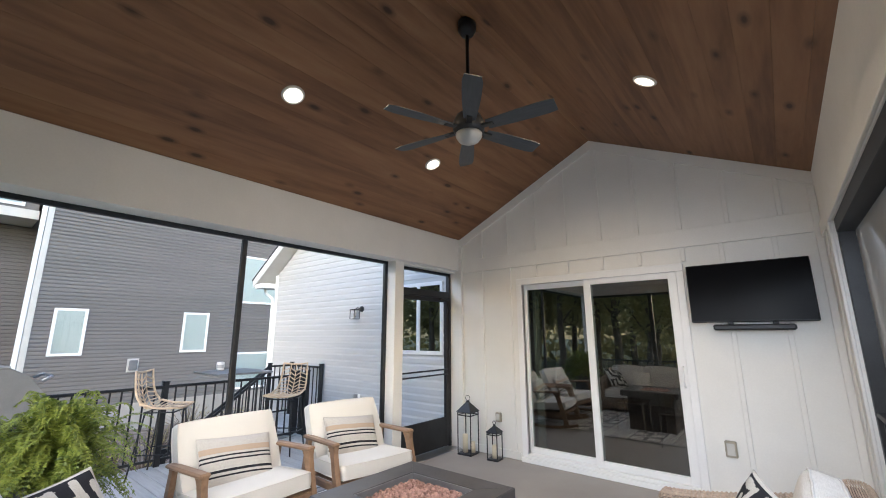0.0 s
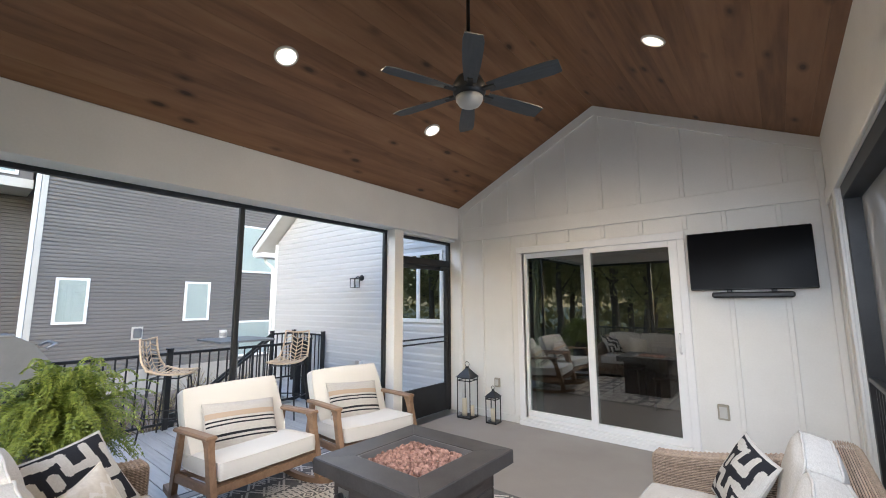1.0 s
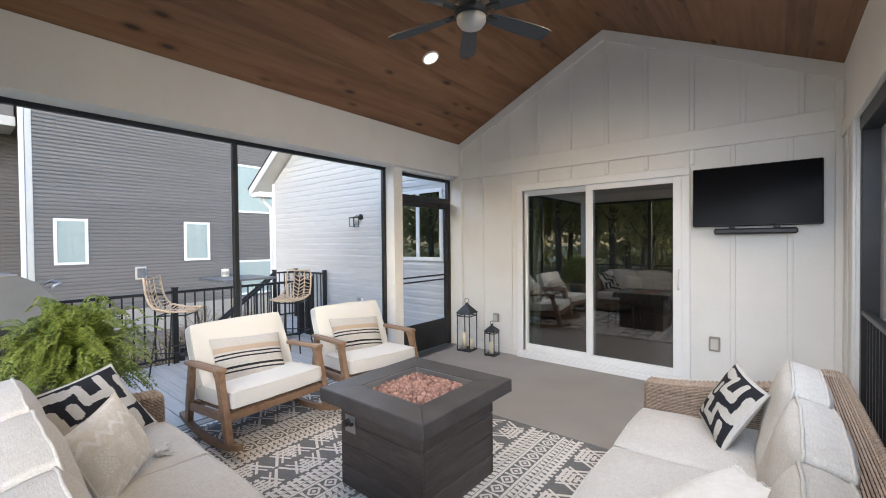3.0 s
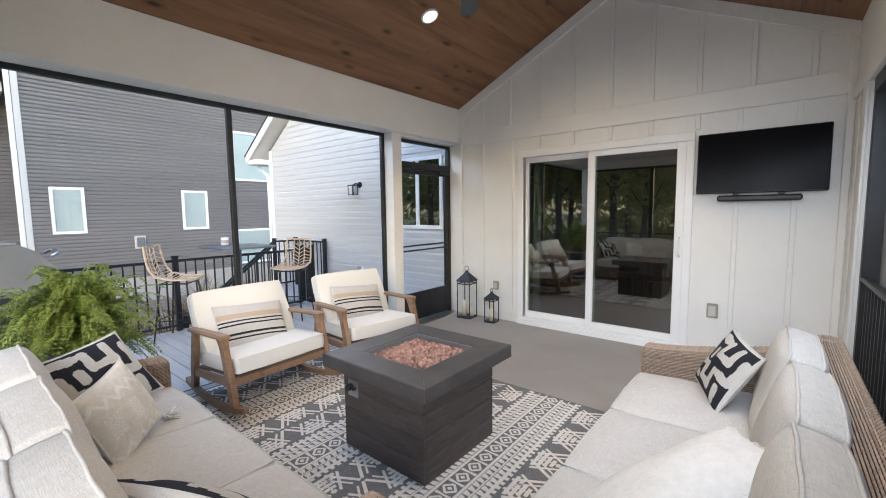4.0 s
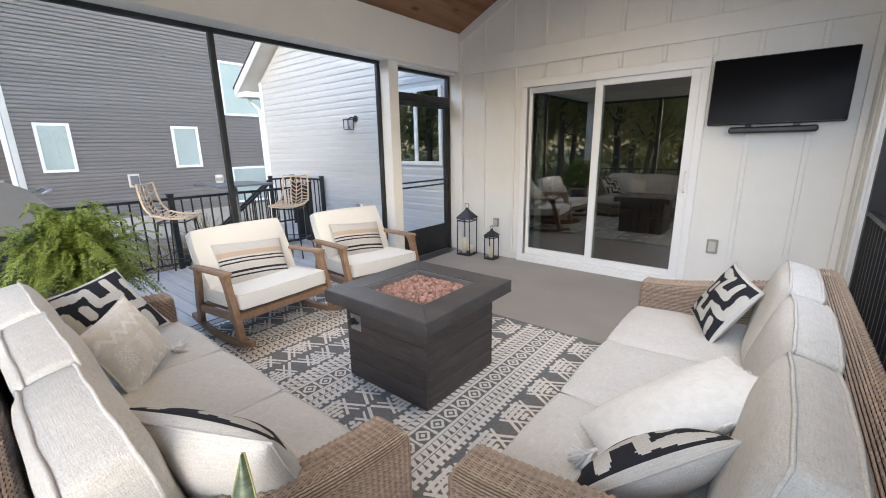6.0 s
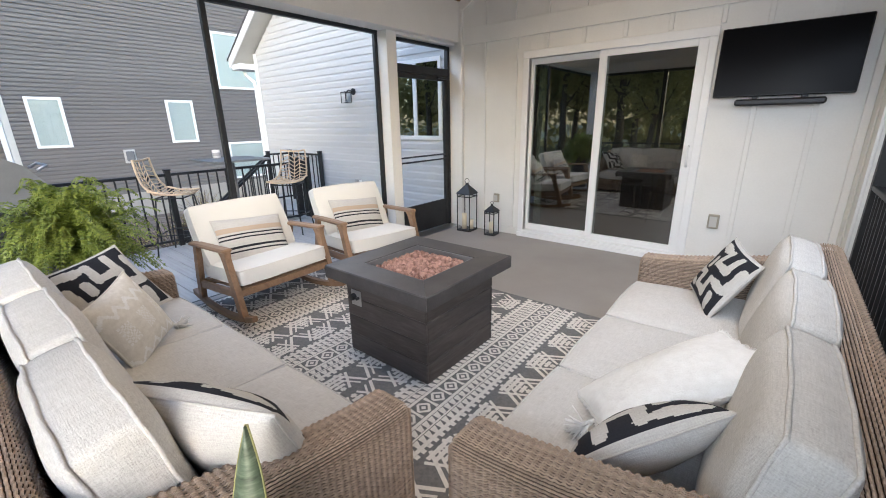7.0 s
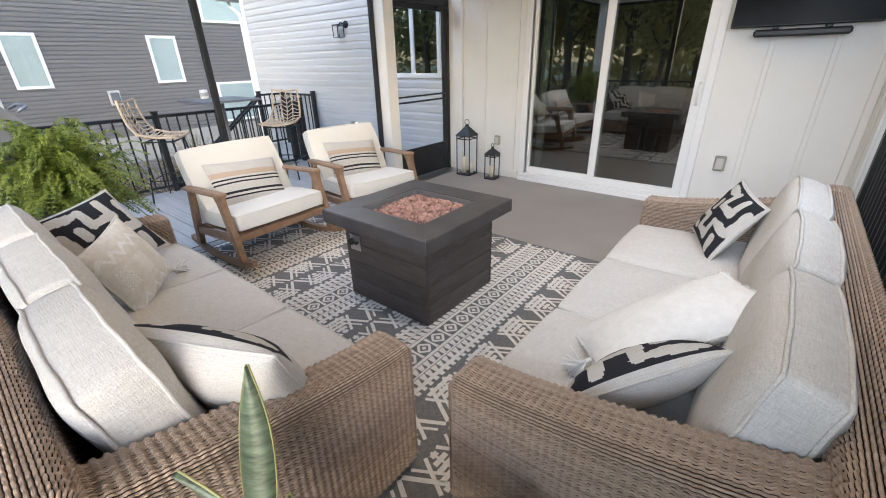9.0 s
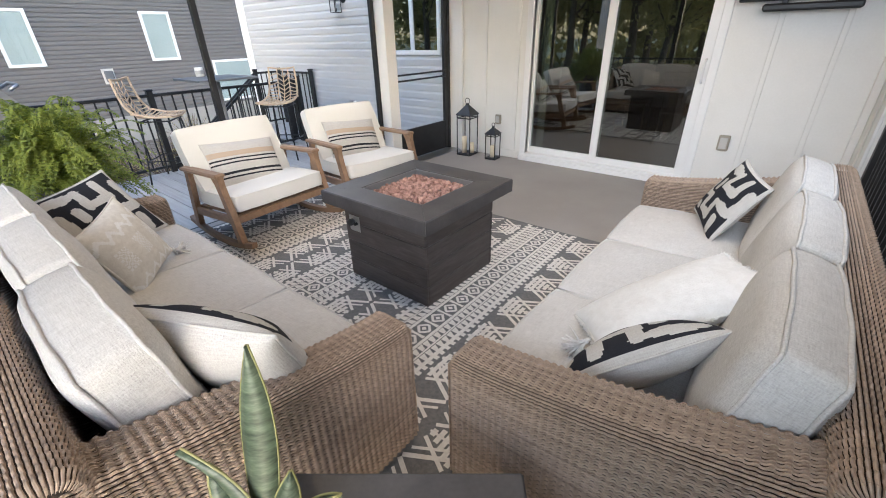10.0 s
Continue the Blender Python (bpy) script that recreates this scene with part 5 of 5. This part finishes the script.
def rocking_chair(m, seed):
    t = thing("rocking_chair", m, "brown wooden rocking armchair with cream cushions", "chair", "rocking chairs")
    for s in (-1, 1):
        y = s * 0.395
        pts = [(-0.36 + 0.95 * i / 16, y, 0.030 + 0.085 * ((-0.36 + 0.95 * i / 16 - 0.13) / 0.5) ** 2) for i in range(17)]
        rk_ = Mesh()
        rows = [[(x, yy - 0.019, z - 0.022), (x, yy + 0.019, z - 0.022), (x, yy + 0.019, z + 0.022), (x, yy - 0.019, z + 0.022)] for x, yy, z in pts]
        rk_.grid(rows, wrap=True)
        rk_.add(rows[0], [(0, 1, 2, 3)]).add(rows[-1], [(3, 2, 1, 0)])
        part("rocker", rk_, TEAK, t)
        fl = Mesh()
        prof = [(0.435, 0.05, 0.030), (0.38, 0.28, 0.034), (0.335, 0.45, 0.030), (0.31, 0.54, 0.034), (0.29, 0.60, 0.055)]
        rows = [[(x - w, y - 0.021, z), (x + w, y - 0.021, z), (x + w, y + 0.021, z), (x - w, y + 0.021, z)] for x, z, w in prof]
        fl.grid(rows, wrap=True)
        fl.add(rows[0], [(0, 1, 2, 3)])
        part("front_leg", fl, TEAK, t)
        bl = Mesh()
        prof = [(-0.23, 0.07, 0.026), (-0.205, 0.28, 0.030), (-0.15, 0.585, 0.026)]
        rows = [[(x - w, y - 0.02, z), (x + w, y - 0.02, z), (x + w, y + 0.02, z), (x - w, y + 0.02, z)] for x, z, w in prof]
        bl.grid(rows, wrap=True)
        part("back_leg", bl, TEAK, t)
        part("armrest", Mesh().beam((-0.22, y, 0.585), (0.35, y, 0.61), 0.075, 0.034, 0.012), TEAK, t)
        part("side_rail", Mesh().beam((-0.22, s * 0.392, 0.215), (0.40, s * 0.392, 0.26), 0.03, 0.065, 0.006), TEAK, t)
        part("back_post", Mesh().beam((-0.10, s * 0.33, 0.22), (-0.36, s * 0.33, 0.83), 0.035, 0.04, 0.006, up=(0, 1, 0)), TEAK, t)
    part("front_rail", Mesh().box((0.37, -0.375, 0.225), (0.40, 0.375, 0.285), 0.006), TEAK, t)
    part("rear_rail", Mesh().box((-0.22, -0.375, 0.20), (-0.19, 0.375, 0.255), 0.006), TEAK, t)
    part("seat_deck", Mesh().beam((-0.20, 0, 0.245), (0.37, 0, 0.285), 0.72, 0.014, 0.004), TEAK, t)
    for k in range(4):
        f = 0.25 + 0.22 * k
        part("back_slat", Mesh().box((-0.10 - 0.26 * f - 0.03, -0.33, 0.22 + 0.61 * f - 0.03), (-0.10 - 0.26 * f - 0.015, 0.33, 0.22 + 0.61 * f + 0.03), 0.003), TEAK, t)
    cushion("seat_cushion", t, pose(0.105, 0, 0.362, 0, -4, 0), 0.63, 0.735, 0.115, 0.016, CREAM, "cream canvas seat cushion", seed, 0.004)
    cushion("back_cushion", t, aim((-0.20, 0, 0.622), (0.905, 0, 0.425), (-0.425, 0, 0.905)), 0.75, 0.53, 0.105, 0.02, CREAM, "cream canvas back cushion", seed + 1, 0.004)
    return t


CH = [pose(0.13, -3.19, FLOOR + 0.008, 0, 0, 3) @ Matrix.Diagonal((1.0, 1.09, 0.97, 1)), pose(0.20, -2.07, FLOOR + 0.001, 0, 0, -9) @ Matrix.Diagonal((1.12, 1.04, 0.97, 1))]
for k, m in enumerate(CH):
    rocking_chair(m, 40 + k)
    throw_pillow(m @ aim((-0.04, -0.01, 0.555), (0.87, 0, 0.49), (-0.47, 0.09, 0.88)), 0.56, 0.40, 0.13, [PALE, INK, TAN], "cream lumbar pillow with black and tan stripes", stripes, 50 + k, n=60, pinch=0.04)

# ---- wall things ----
tv = thing("television", pose(3.48, -0.115, 1.985, -1, 0, 1), "black flat television mounted on the white wall", "television")
part("bezel", Mesh().box((-0.48, -0.02, -0.285), (0.48, 0.025, 0.285), 0.008), BLACK, tv)
part("screen", Mesh().box((-0.472, -0.0225, -0.272), (0.472, -0.0202, 0.277), 0.001), SCREENTV, tv, "dark glossy screen")
part("bracket", Mesh().box((-0.2, 0.025, -0.15), (0.2, 0.085, 0.15), 0.006), BLACK, tv)
sb = thing("soundbar", pose(3.485, -0.12, 1.655, 0, 0, 2), "slim black soundbar under the television", "soundbar")
part("body", Mesh().box((-0.31, -0.05, -0.03), (0.31, 0.04, 0.025), 0.014), BLACK, sb)
for x in (-0.17, 0.17):
    part("bracket", Mesh().box((x - 0.02, 0.0, 0.025), (x + 0.02, 0.1, 0.05), 0.003), BLACK, sb)


def wall_outlet(x, z, w, h):
    t = thing("wall_outlet", Matrix.Translation((x, 0, z)), "tan weatherproof outlet cover on the white wall", "outlet", "wall outlets")
    part("box", Mesh().box((-w / 2, -0.035, -h / 2), (w / 2, -0.0005, h / 2), 0.008), BRASS, t)
    part("lid", Mesh().box((-w / 2 + 0.016, -0.045, -h / 2 + 0.02), (w / 2 - 0.016, -0.036, h / 2 - 0.02), 0.004), SOFFIT, t)


wall_outlet(3.17, 0.53, 0.095, 0.145)
wall_outlet(0.62, 0.52, 0.085, 0.12)


def lantern(x, y, w, h, ch):
    t = thing("floor_lantern", pose(x, y, FLOOR, 0, 0, 4), "black metal lantern with cream pillar candles on the floor", "lantern", "floor lanterns")
    a = w / 2
    bh = h * 0.70
    part("base", Mesh().box((-a, -a, 0.0), (a, a, 0.022), 0.004), BLACK, t)
    for sx in (-1, 1):
        for sy in (-1, 1):
            part("upright", Mesh().box((sx * a - 0.006 - sx * 0.008, sy * a - 0.006 - sy * 0.008, 0.022), (sx * a + 0.006 - sx * 0.008, sy * a + 0.006 - sy * 0.008, bh), 0.002), BLACK, t)
    for z in (bh * 0.93, bh):
        fr = Mesh()
        for s in (-1, 1):
            fr.box((-a, s * (a - 0.008) - 0.006, z - 0.006), (a, s * (a - 0.008) + 0.006, z + 0.006), 0.002)
            fr.box((s * (a - 0.008) - 0.006, -a, z - 0.006), (s * (a - 0.008) + 0.006, a, z + 0.006), 0.002)
        part("band", fr, BLACK, t)
    rf = Mesh()
    b2 = a * 1.08
    tp = a * 0.18
    z0, z1 = bh + 0.006, bh + h * 0.16
    rf.add([(-b2, -b2, z0), (b2, -b2, z0), (b2, b2, z0), (-b2, b2, z0), (-tp, -tp, z1), (tp, -tp, z1), (tp, tp, z1), (-tp, tp, z1)],
           [(0, 1, 2, 3), (0, 1, 5, 4), (1, 2, 6, 5), (2, 3, 7, 6), (3, 0, 4, 7), (4, 5, 6, 7)])
    rf.box((-tp, -tp, z1), (tp, tp, z1 + 0.02), 0.003)
    part("roof", rf, BLACK, t)
    rad = h * 0.045
    part("ring", Mesh().tube([(rad * math.cos(k * math.pi / 8), 0, z1 + 0.02 + rad + rad * math.sin(k * math.pi / 8)) for k in range(16)], 0.004, 6, closed=True), BLACK, t, smooth=True)
    for k, (cx, cy, cr, hh) in enumerate(ch):
        part("candle", Mesh().lathe([(cr, 0.023), (cr, 0.023 + hh), (cr * 0.8, 0.026 + hh), (0.003, 0.02 + hh)], 18, (cx, cy, 0)), WAX, t, "cream pillar candle", smooth=True)
    return t


lantern(0.25, -0.2, 0.215, 0.755, ((-0.035, -0.02, 0.036, 0.22), (0.05, 0.03, 0.034, 0.13)))
lantern(0.67, -0.21, 0.155, 0.465, ((0.0, 0.0, 0.036, 0.15),))

# ---- ceiling fan ----
fan = thing("ceiling_fan", pose(2.09, -2.66, 0), "dark bronze six-blade ceiling fan with frosted light", "ceiling fan")
part("canopy", Mesh().lathe([(0.001, 4.0), (0.07, 4.0), (0.072, 3.93), (0.05, 3.89), (0.02, 3.88)], 24), BLACK, fan, smooth=True)
part("downrod", Mesh().tube([(0, 0, 3.9), (0, 0, 3.2)], 0.014, 10), BLACK, fan, smooth=True)
part("motor_housing", Mesh().lathe([(0.02, 3.24), (0.05, 3.22), (0.09, 3.19), (0.115, 3.14), (0.118, 3.08), (0.10, 3.05), (0.06, 3.045)], 28), BLACK, fan, smooth=True)
part("light_dome", Mesh().lathe([(0.098, 3.045), (0.095, 3.02), (0.075, 2.99), (0.04, 2.972), (0.001, 2.968)], 28), FROST, fan, "frosted unlit glass dome", smooth=True)
for k in range(6):
    bl = Mesh()
    rows = []
    for i in range(9):
        f = i / 8
        x = 0.15 + f * 0.50
        w = 0.042 + 0.022 * math.sin(min(1, f * 1.3) * math.pi / 2)
        if i == 8:
            w *= 0.8
        rows.append([(x, -w, 0.012 - 0.0), (x, w, -0.012), (x, w, -0.018), (x, -w, 0.006)])
    bl.grid(rows, wrap=True)
    bl.add(rows[0], [(0, 1, 2, 3)]).add(rows[-1], [(3, 2, 1, 0)])
    b = part("blade", bl, BLADEM, fan, m=Matrix.Translation((0, 0, 3.085)) @ Matrix.Rotation(radians(8 + 60 * k), 4, 'Z'))
    part("blade_iron", Mesh().box((0.09, -0.022, -0.012), (0.2, 0.022, -0.004 + 0.01), 0.003), BLACK, b)

# ---- side table and snake plant ----
ta = math.degrees(math.atan2(0.616, 0.788))
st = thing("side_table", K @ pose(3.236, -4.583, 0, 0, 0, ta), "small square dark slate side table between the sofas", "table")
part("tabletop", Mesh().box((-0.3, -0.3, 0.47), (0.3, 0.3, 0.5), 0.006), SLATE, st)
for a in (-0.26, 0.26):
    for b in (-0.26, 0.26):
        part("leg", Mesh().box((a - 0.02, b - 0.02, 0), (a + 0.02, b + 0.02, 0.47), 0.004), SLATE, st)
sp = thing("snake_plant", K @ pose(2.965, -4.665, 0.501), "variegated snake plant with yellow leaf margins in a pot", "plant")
part("pot", Mesh().lathe([(0.045, 0), (0.062, 0.06), (0.07, 0.10), (0.064, 0.10), (0.06, 0.09), (0.001, 0.088)], 24), CERAMIC, sp, smooth=True)


def snake_leaf(base, tip, w, bend, turn):
    body, rim = Mesh(), Mesh()
    base, tip = Vector(base), Vector(tip)
    side = Vector((math.cos(turn), math.sin(turn), 0))
    nrm = (tip - base).cross(side).normalized()
    rows, e0, e1 = [], [], []
    for i in range(15):
        f = i / 14
        c = base.lerp(tip, f) + nrm * bend * math.sin(f * math.pi)
        ww = w * (0.55 + 0.75 * f * (1 - f) * 2.2) * (1 - f ** 5) + 0.001
        row = [c + side * ww * u + nrm * (0.012 * (u * u)) for u in (-1, -0.5, 0, 0.5, 1)]
        row += [p - nrm * 0.003 for p in row[::-1]]
        rows.append(row)
        e0.append(row[0])
        e1.append(row[4])
    body.grid(rows, wrap=True)
    lf = part("leaf", body, SNAKE, sp, smooth=True)
    for e in (e0, e1):
        part("leaf_margin", Mesh().tube(e, 0.0032, 5), SNAKEEDGE, lf, "yellow leaf margin", smooth=True)


B = (2.965, -4.665, 0.501)
for bx, by, tx, ty, tz, w, bend, turn in ((-0.02, 0.0, 2.835, -4.56, 0.955, 0.036, 0.01, 0.75), (0.01, -0.02, 2.80, -4.73, 0.78, 0.03, 0.02, 0.3), (0.02, 0.015, 2.985, -4.60, 0.73, 0.028, -0.01, 0.9),
                                          (0.0, 0.02, 3.07, -4.545, 0.66, 0.022, 0.01, 1.4), (-0.03, -0.02, 2.84, -4.69, 0.74, 0.026, 0.01, 1.9)):
    snake_leaf((bx, by, 0.085), (tx - B[0], ty - B[1], tz - B[2]), w, bend, turn)

# ---- fern ----
fern = thing("boston_fern", pose(0.05, -4.36, FLOOR), "lush bright green Boston fern in a dark planter", "plant")
part("planter", Mesh().lathe([(0.13, 0.0), (0.15, 0.02), (0.18, 0.62), (0.19, 0.68), (0.165, 0.68), (0.16, 0.62), (0.001, 0.61)], 28), SLATE, fern, smooth=True)
rf_ = random.Random(12)
fr = Mesh()
for k in range(300):
    a = rf_.uniform(0, 6.283)
    reach = rf_.uniform(0.14, 0.50)
    up = rf_.uniform(0.10, 0.58) * (1.05 - reach * 0.75)
    droop = rf_.uniform(0.05, 0.55) * reach * 1.6
    d = Vector((math.cos(a), math.sin(a), 0))
    sd = Vector((-d.y, d.x, 0))
    swing = rf_.uniform(-0.12, 0.12)
    o = Vector((rf_.uniform(-.08, .08), rf_.uniform(-.08, .08), 0.66))
    n = 30
    pts = []
    for i in range(n + 1):
        f = i / n
        pts.append(o + d * reach * f + sd * swing * f * f + Vector((0, 0, up * math.sin(f * 1.9) * 1.1 - droop * f ** 2.3)))
    for i in range(2, n):
        f = i / n
        l = 0.042 * math.sin(math.pi * (0.12 + 0.86 * f)) ** 0.8 + 0.006
        t = (pts[i + 1] - pts[i - 1]).normalized()
        s2 = t.cross(Vector((0, 0, 1)))
        s2 = s2.normalized() if s2.length > 1e-4 else sd
        nn = s2.cross(t)
        for s in (-1, 1):
            w = 0.0085
            tipv = pts[i] + s2 * s * l + t * 0.012 + nn * rf_.uniform(-0.014, 0.008)
            midv = pts[i] + s2 * s * l * 0.55 + nn * 0.004
            fr.add([pts[i], midv - t * w, tipv, midv + t * w], [(0, 1, 2, 3)])
    fr.tube(pts[::5] + [pts[-1]], 0.0018, 3)
part("fronds", fr, FERNM, fern, "arching feathery green fronds", fix=False, kind="stuff")

# ---- deck furniture ----


def bar_stool(m):
    t = thing("bar_stool", m, "natural rattan bar stool with black metal legs", "stool", "bar stools")
    for a in (-1, 1):
        for b in (-1, 1):
            part("leg", Mesh().tube([(a * 0.23, b * 0.23, 0), (a * 0.16, b * 0.15, 0.72)], 0.010, 8), BLACK, t, smooth=True)
    part("footrest", Mesh().tube([(0.205, 0.20, 0.27), (-0.205, 0.20, 0.27), (-0.205, -0.20, 0.27), (0.205, -0.20, 0.27)], 0.008, 6, closed=True), BLACK, t, smooth=True)
    part("seat_ring", Mesh().tube([(0.17, 0.16, 0.72), (-0.17, 0.16, 0.72), (-0.17, -0.16, 0.72), (0.17, -0.16, 0.72)], 0.009, 6, closed=True), BLACK, t, smooth=True)

    def shell(u, v):
        # u across, v from the front lip over the seat and up the back
        if v < 0.5:
            y, z = 0.21 - v / 0.5 * 0.40, 0.745 + 0.018 * (0.5 - v) + 0.022 * u * u
        else:
            f = (v - 0.5) / 0.5
            y, z = -0.19 - 0.13 * f ** 0.8 - 0.02 * math.sin(f * 3), 0.745 + 0.02 * u * u + 0.42 * f ** 1.25
        w = 0.215 if v < 0.5 else 0.215 - 0.03 * ((v - 0.5) / 0.5)
        lift = 0.05 * math.exp(-((v - 0.5) / 0.16) ** 2) * u * u
        return Vector((u * w, y + 0.03 * u * u * (1 if v > 0.5 else 0), z + lift))
    rim = [shell(-1 + 2 * i / 8, 0.0) for i in range(9)] + [shell(1, i / 18) for i in range(1, 18)] + [shell(1 - 2 * i / 8, 1.0) for i in range(9)] + [shell(-1, 1 - i / 18) for i in range(1, 18)]
    part("rim", Mesh().tube(rim, 0.013, 7, closed=True), RATTAN, t, smooth=True)
    for u in (-0.42, 0.0, 0.42):
        part("rib", Mesh().tube([shell(u, i / 18) for i in range(19)], 0.007, 6), RATTAN, t, smooth=True)
    for k in range(15):
        v = 0.05 + k * 0.062
        for u0, u1, s in ((-1, -0.42, 1), (-0.42, 0, -1), (0, 0.42, 1), (0.42, 1, -1)):
            part("strand", Mesh().tube([shell(u0 + (u1 - u0) * i / 4, max(0.0, min(1, v + s * 0.028 * (i / 2 - 1)))) for i in range(5)], 0.0065, 5), RATTAN, t, smooth=True)
    return t


bar_stool(pose(-2.20, -3.02, -0.008, 0, 0, -42))
bar_stool(pose(-1.98, -1.60, -0.008, 0, 0, 215))
bt = thing("bar_table", pose(-2.12, -2.30, -0.008), "narrow gray metal bar-height table on the deck", "table")
part("tabletop", Mesh().box((-0.38, -0.36, 1.105), (0.38, 0.36, 1.13), 0.005), GREYMETAL, bt)
part("column", Mesh().tube([(0, 0, 0.03), (0, 0, 1.105)], 0.035, 14), GREYMETAL, bt, smooth=True)
part("base_plate", Mesh().lathe([(0.001, 0.0), (0.24, 0.0), (0.24, 0.012), (0.22, 0.02), (0.05, 0.035), (0.001, 0.035)], 28), GREYMETAL, bt, smooth=True)
mug = thing("candle_jar", Matrix.Translation((-2.40, -2.36, 1.1225)), "white ceramic jar standing on the bar table", "jar")
part("jar_body", Mesh().lathe([(0.042, 0), (0.05, 0.006), (0.05, 0.105), (0.046, 0.11), (0.043, 0.10), (0.001, 0.095)], 22), CERAMIC, mug, smooth=True)
part("label_band", Mesh().lathe([(0.0506, 0.03), (0.0508, 0.031), (0.0508, 0.075), (0.0506, 0.076)], 22), FROST, mug)

grill = thing("gas_grill", pose(-2.1, -4.52, -0.008), "gray hooded gas grill on the deck", "grill")
lid = [(-0.42, 0.86), (0.33, 0.86), (0.335, 1.06), (0.20, 1.24), (0.06, 1.32), (-0.30, 1.32), (-0.42, 1.2)]
part("hood", Mesh().prism(lid, -0.35, 0.33, 0), GREYMETAL, grill, "gray metal grill hood")
part("firebox", Mesh().box((-0.36, -0.42, 0.62), (0.34, 0.34, 0.855), 0.01), BLACK, grill)
part("cart", Mesh().box((-0.33, -0.38, 0.08), (0.31, 0.30, 0.62), 0.01), BLACK, grill)
part("handle", Mesh().tube([(-0.25, 0.30, 1.18), (-0.25, 0.37, 1.22), (0.25, 0.37, 1.22), (0.25, 0.30, 1.18)], 0.014, 8), STEEL, grill, "steel hood handle", smooth=True)
part("lid_trim", Mesh().box((0.32, -0.30, 1.315), (0.345, 0.07, 1.335), 0.004), STEEL, grill)
for a in (-0.3, 0.28):
    for b in (-0.34, 0.26):
        part("caster", Mesh().lathe([(0.001, 0), (0.03, 0.004), (0.035, 0.04), (0.03, 0.08), (0.001, 0.082)], 12, (a, b, 0)), BLACK, grill, smooth=True)
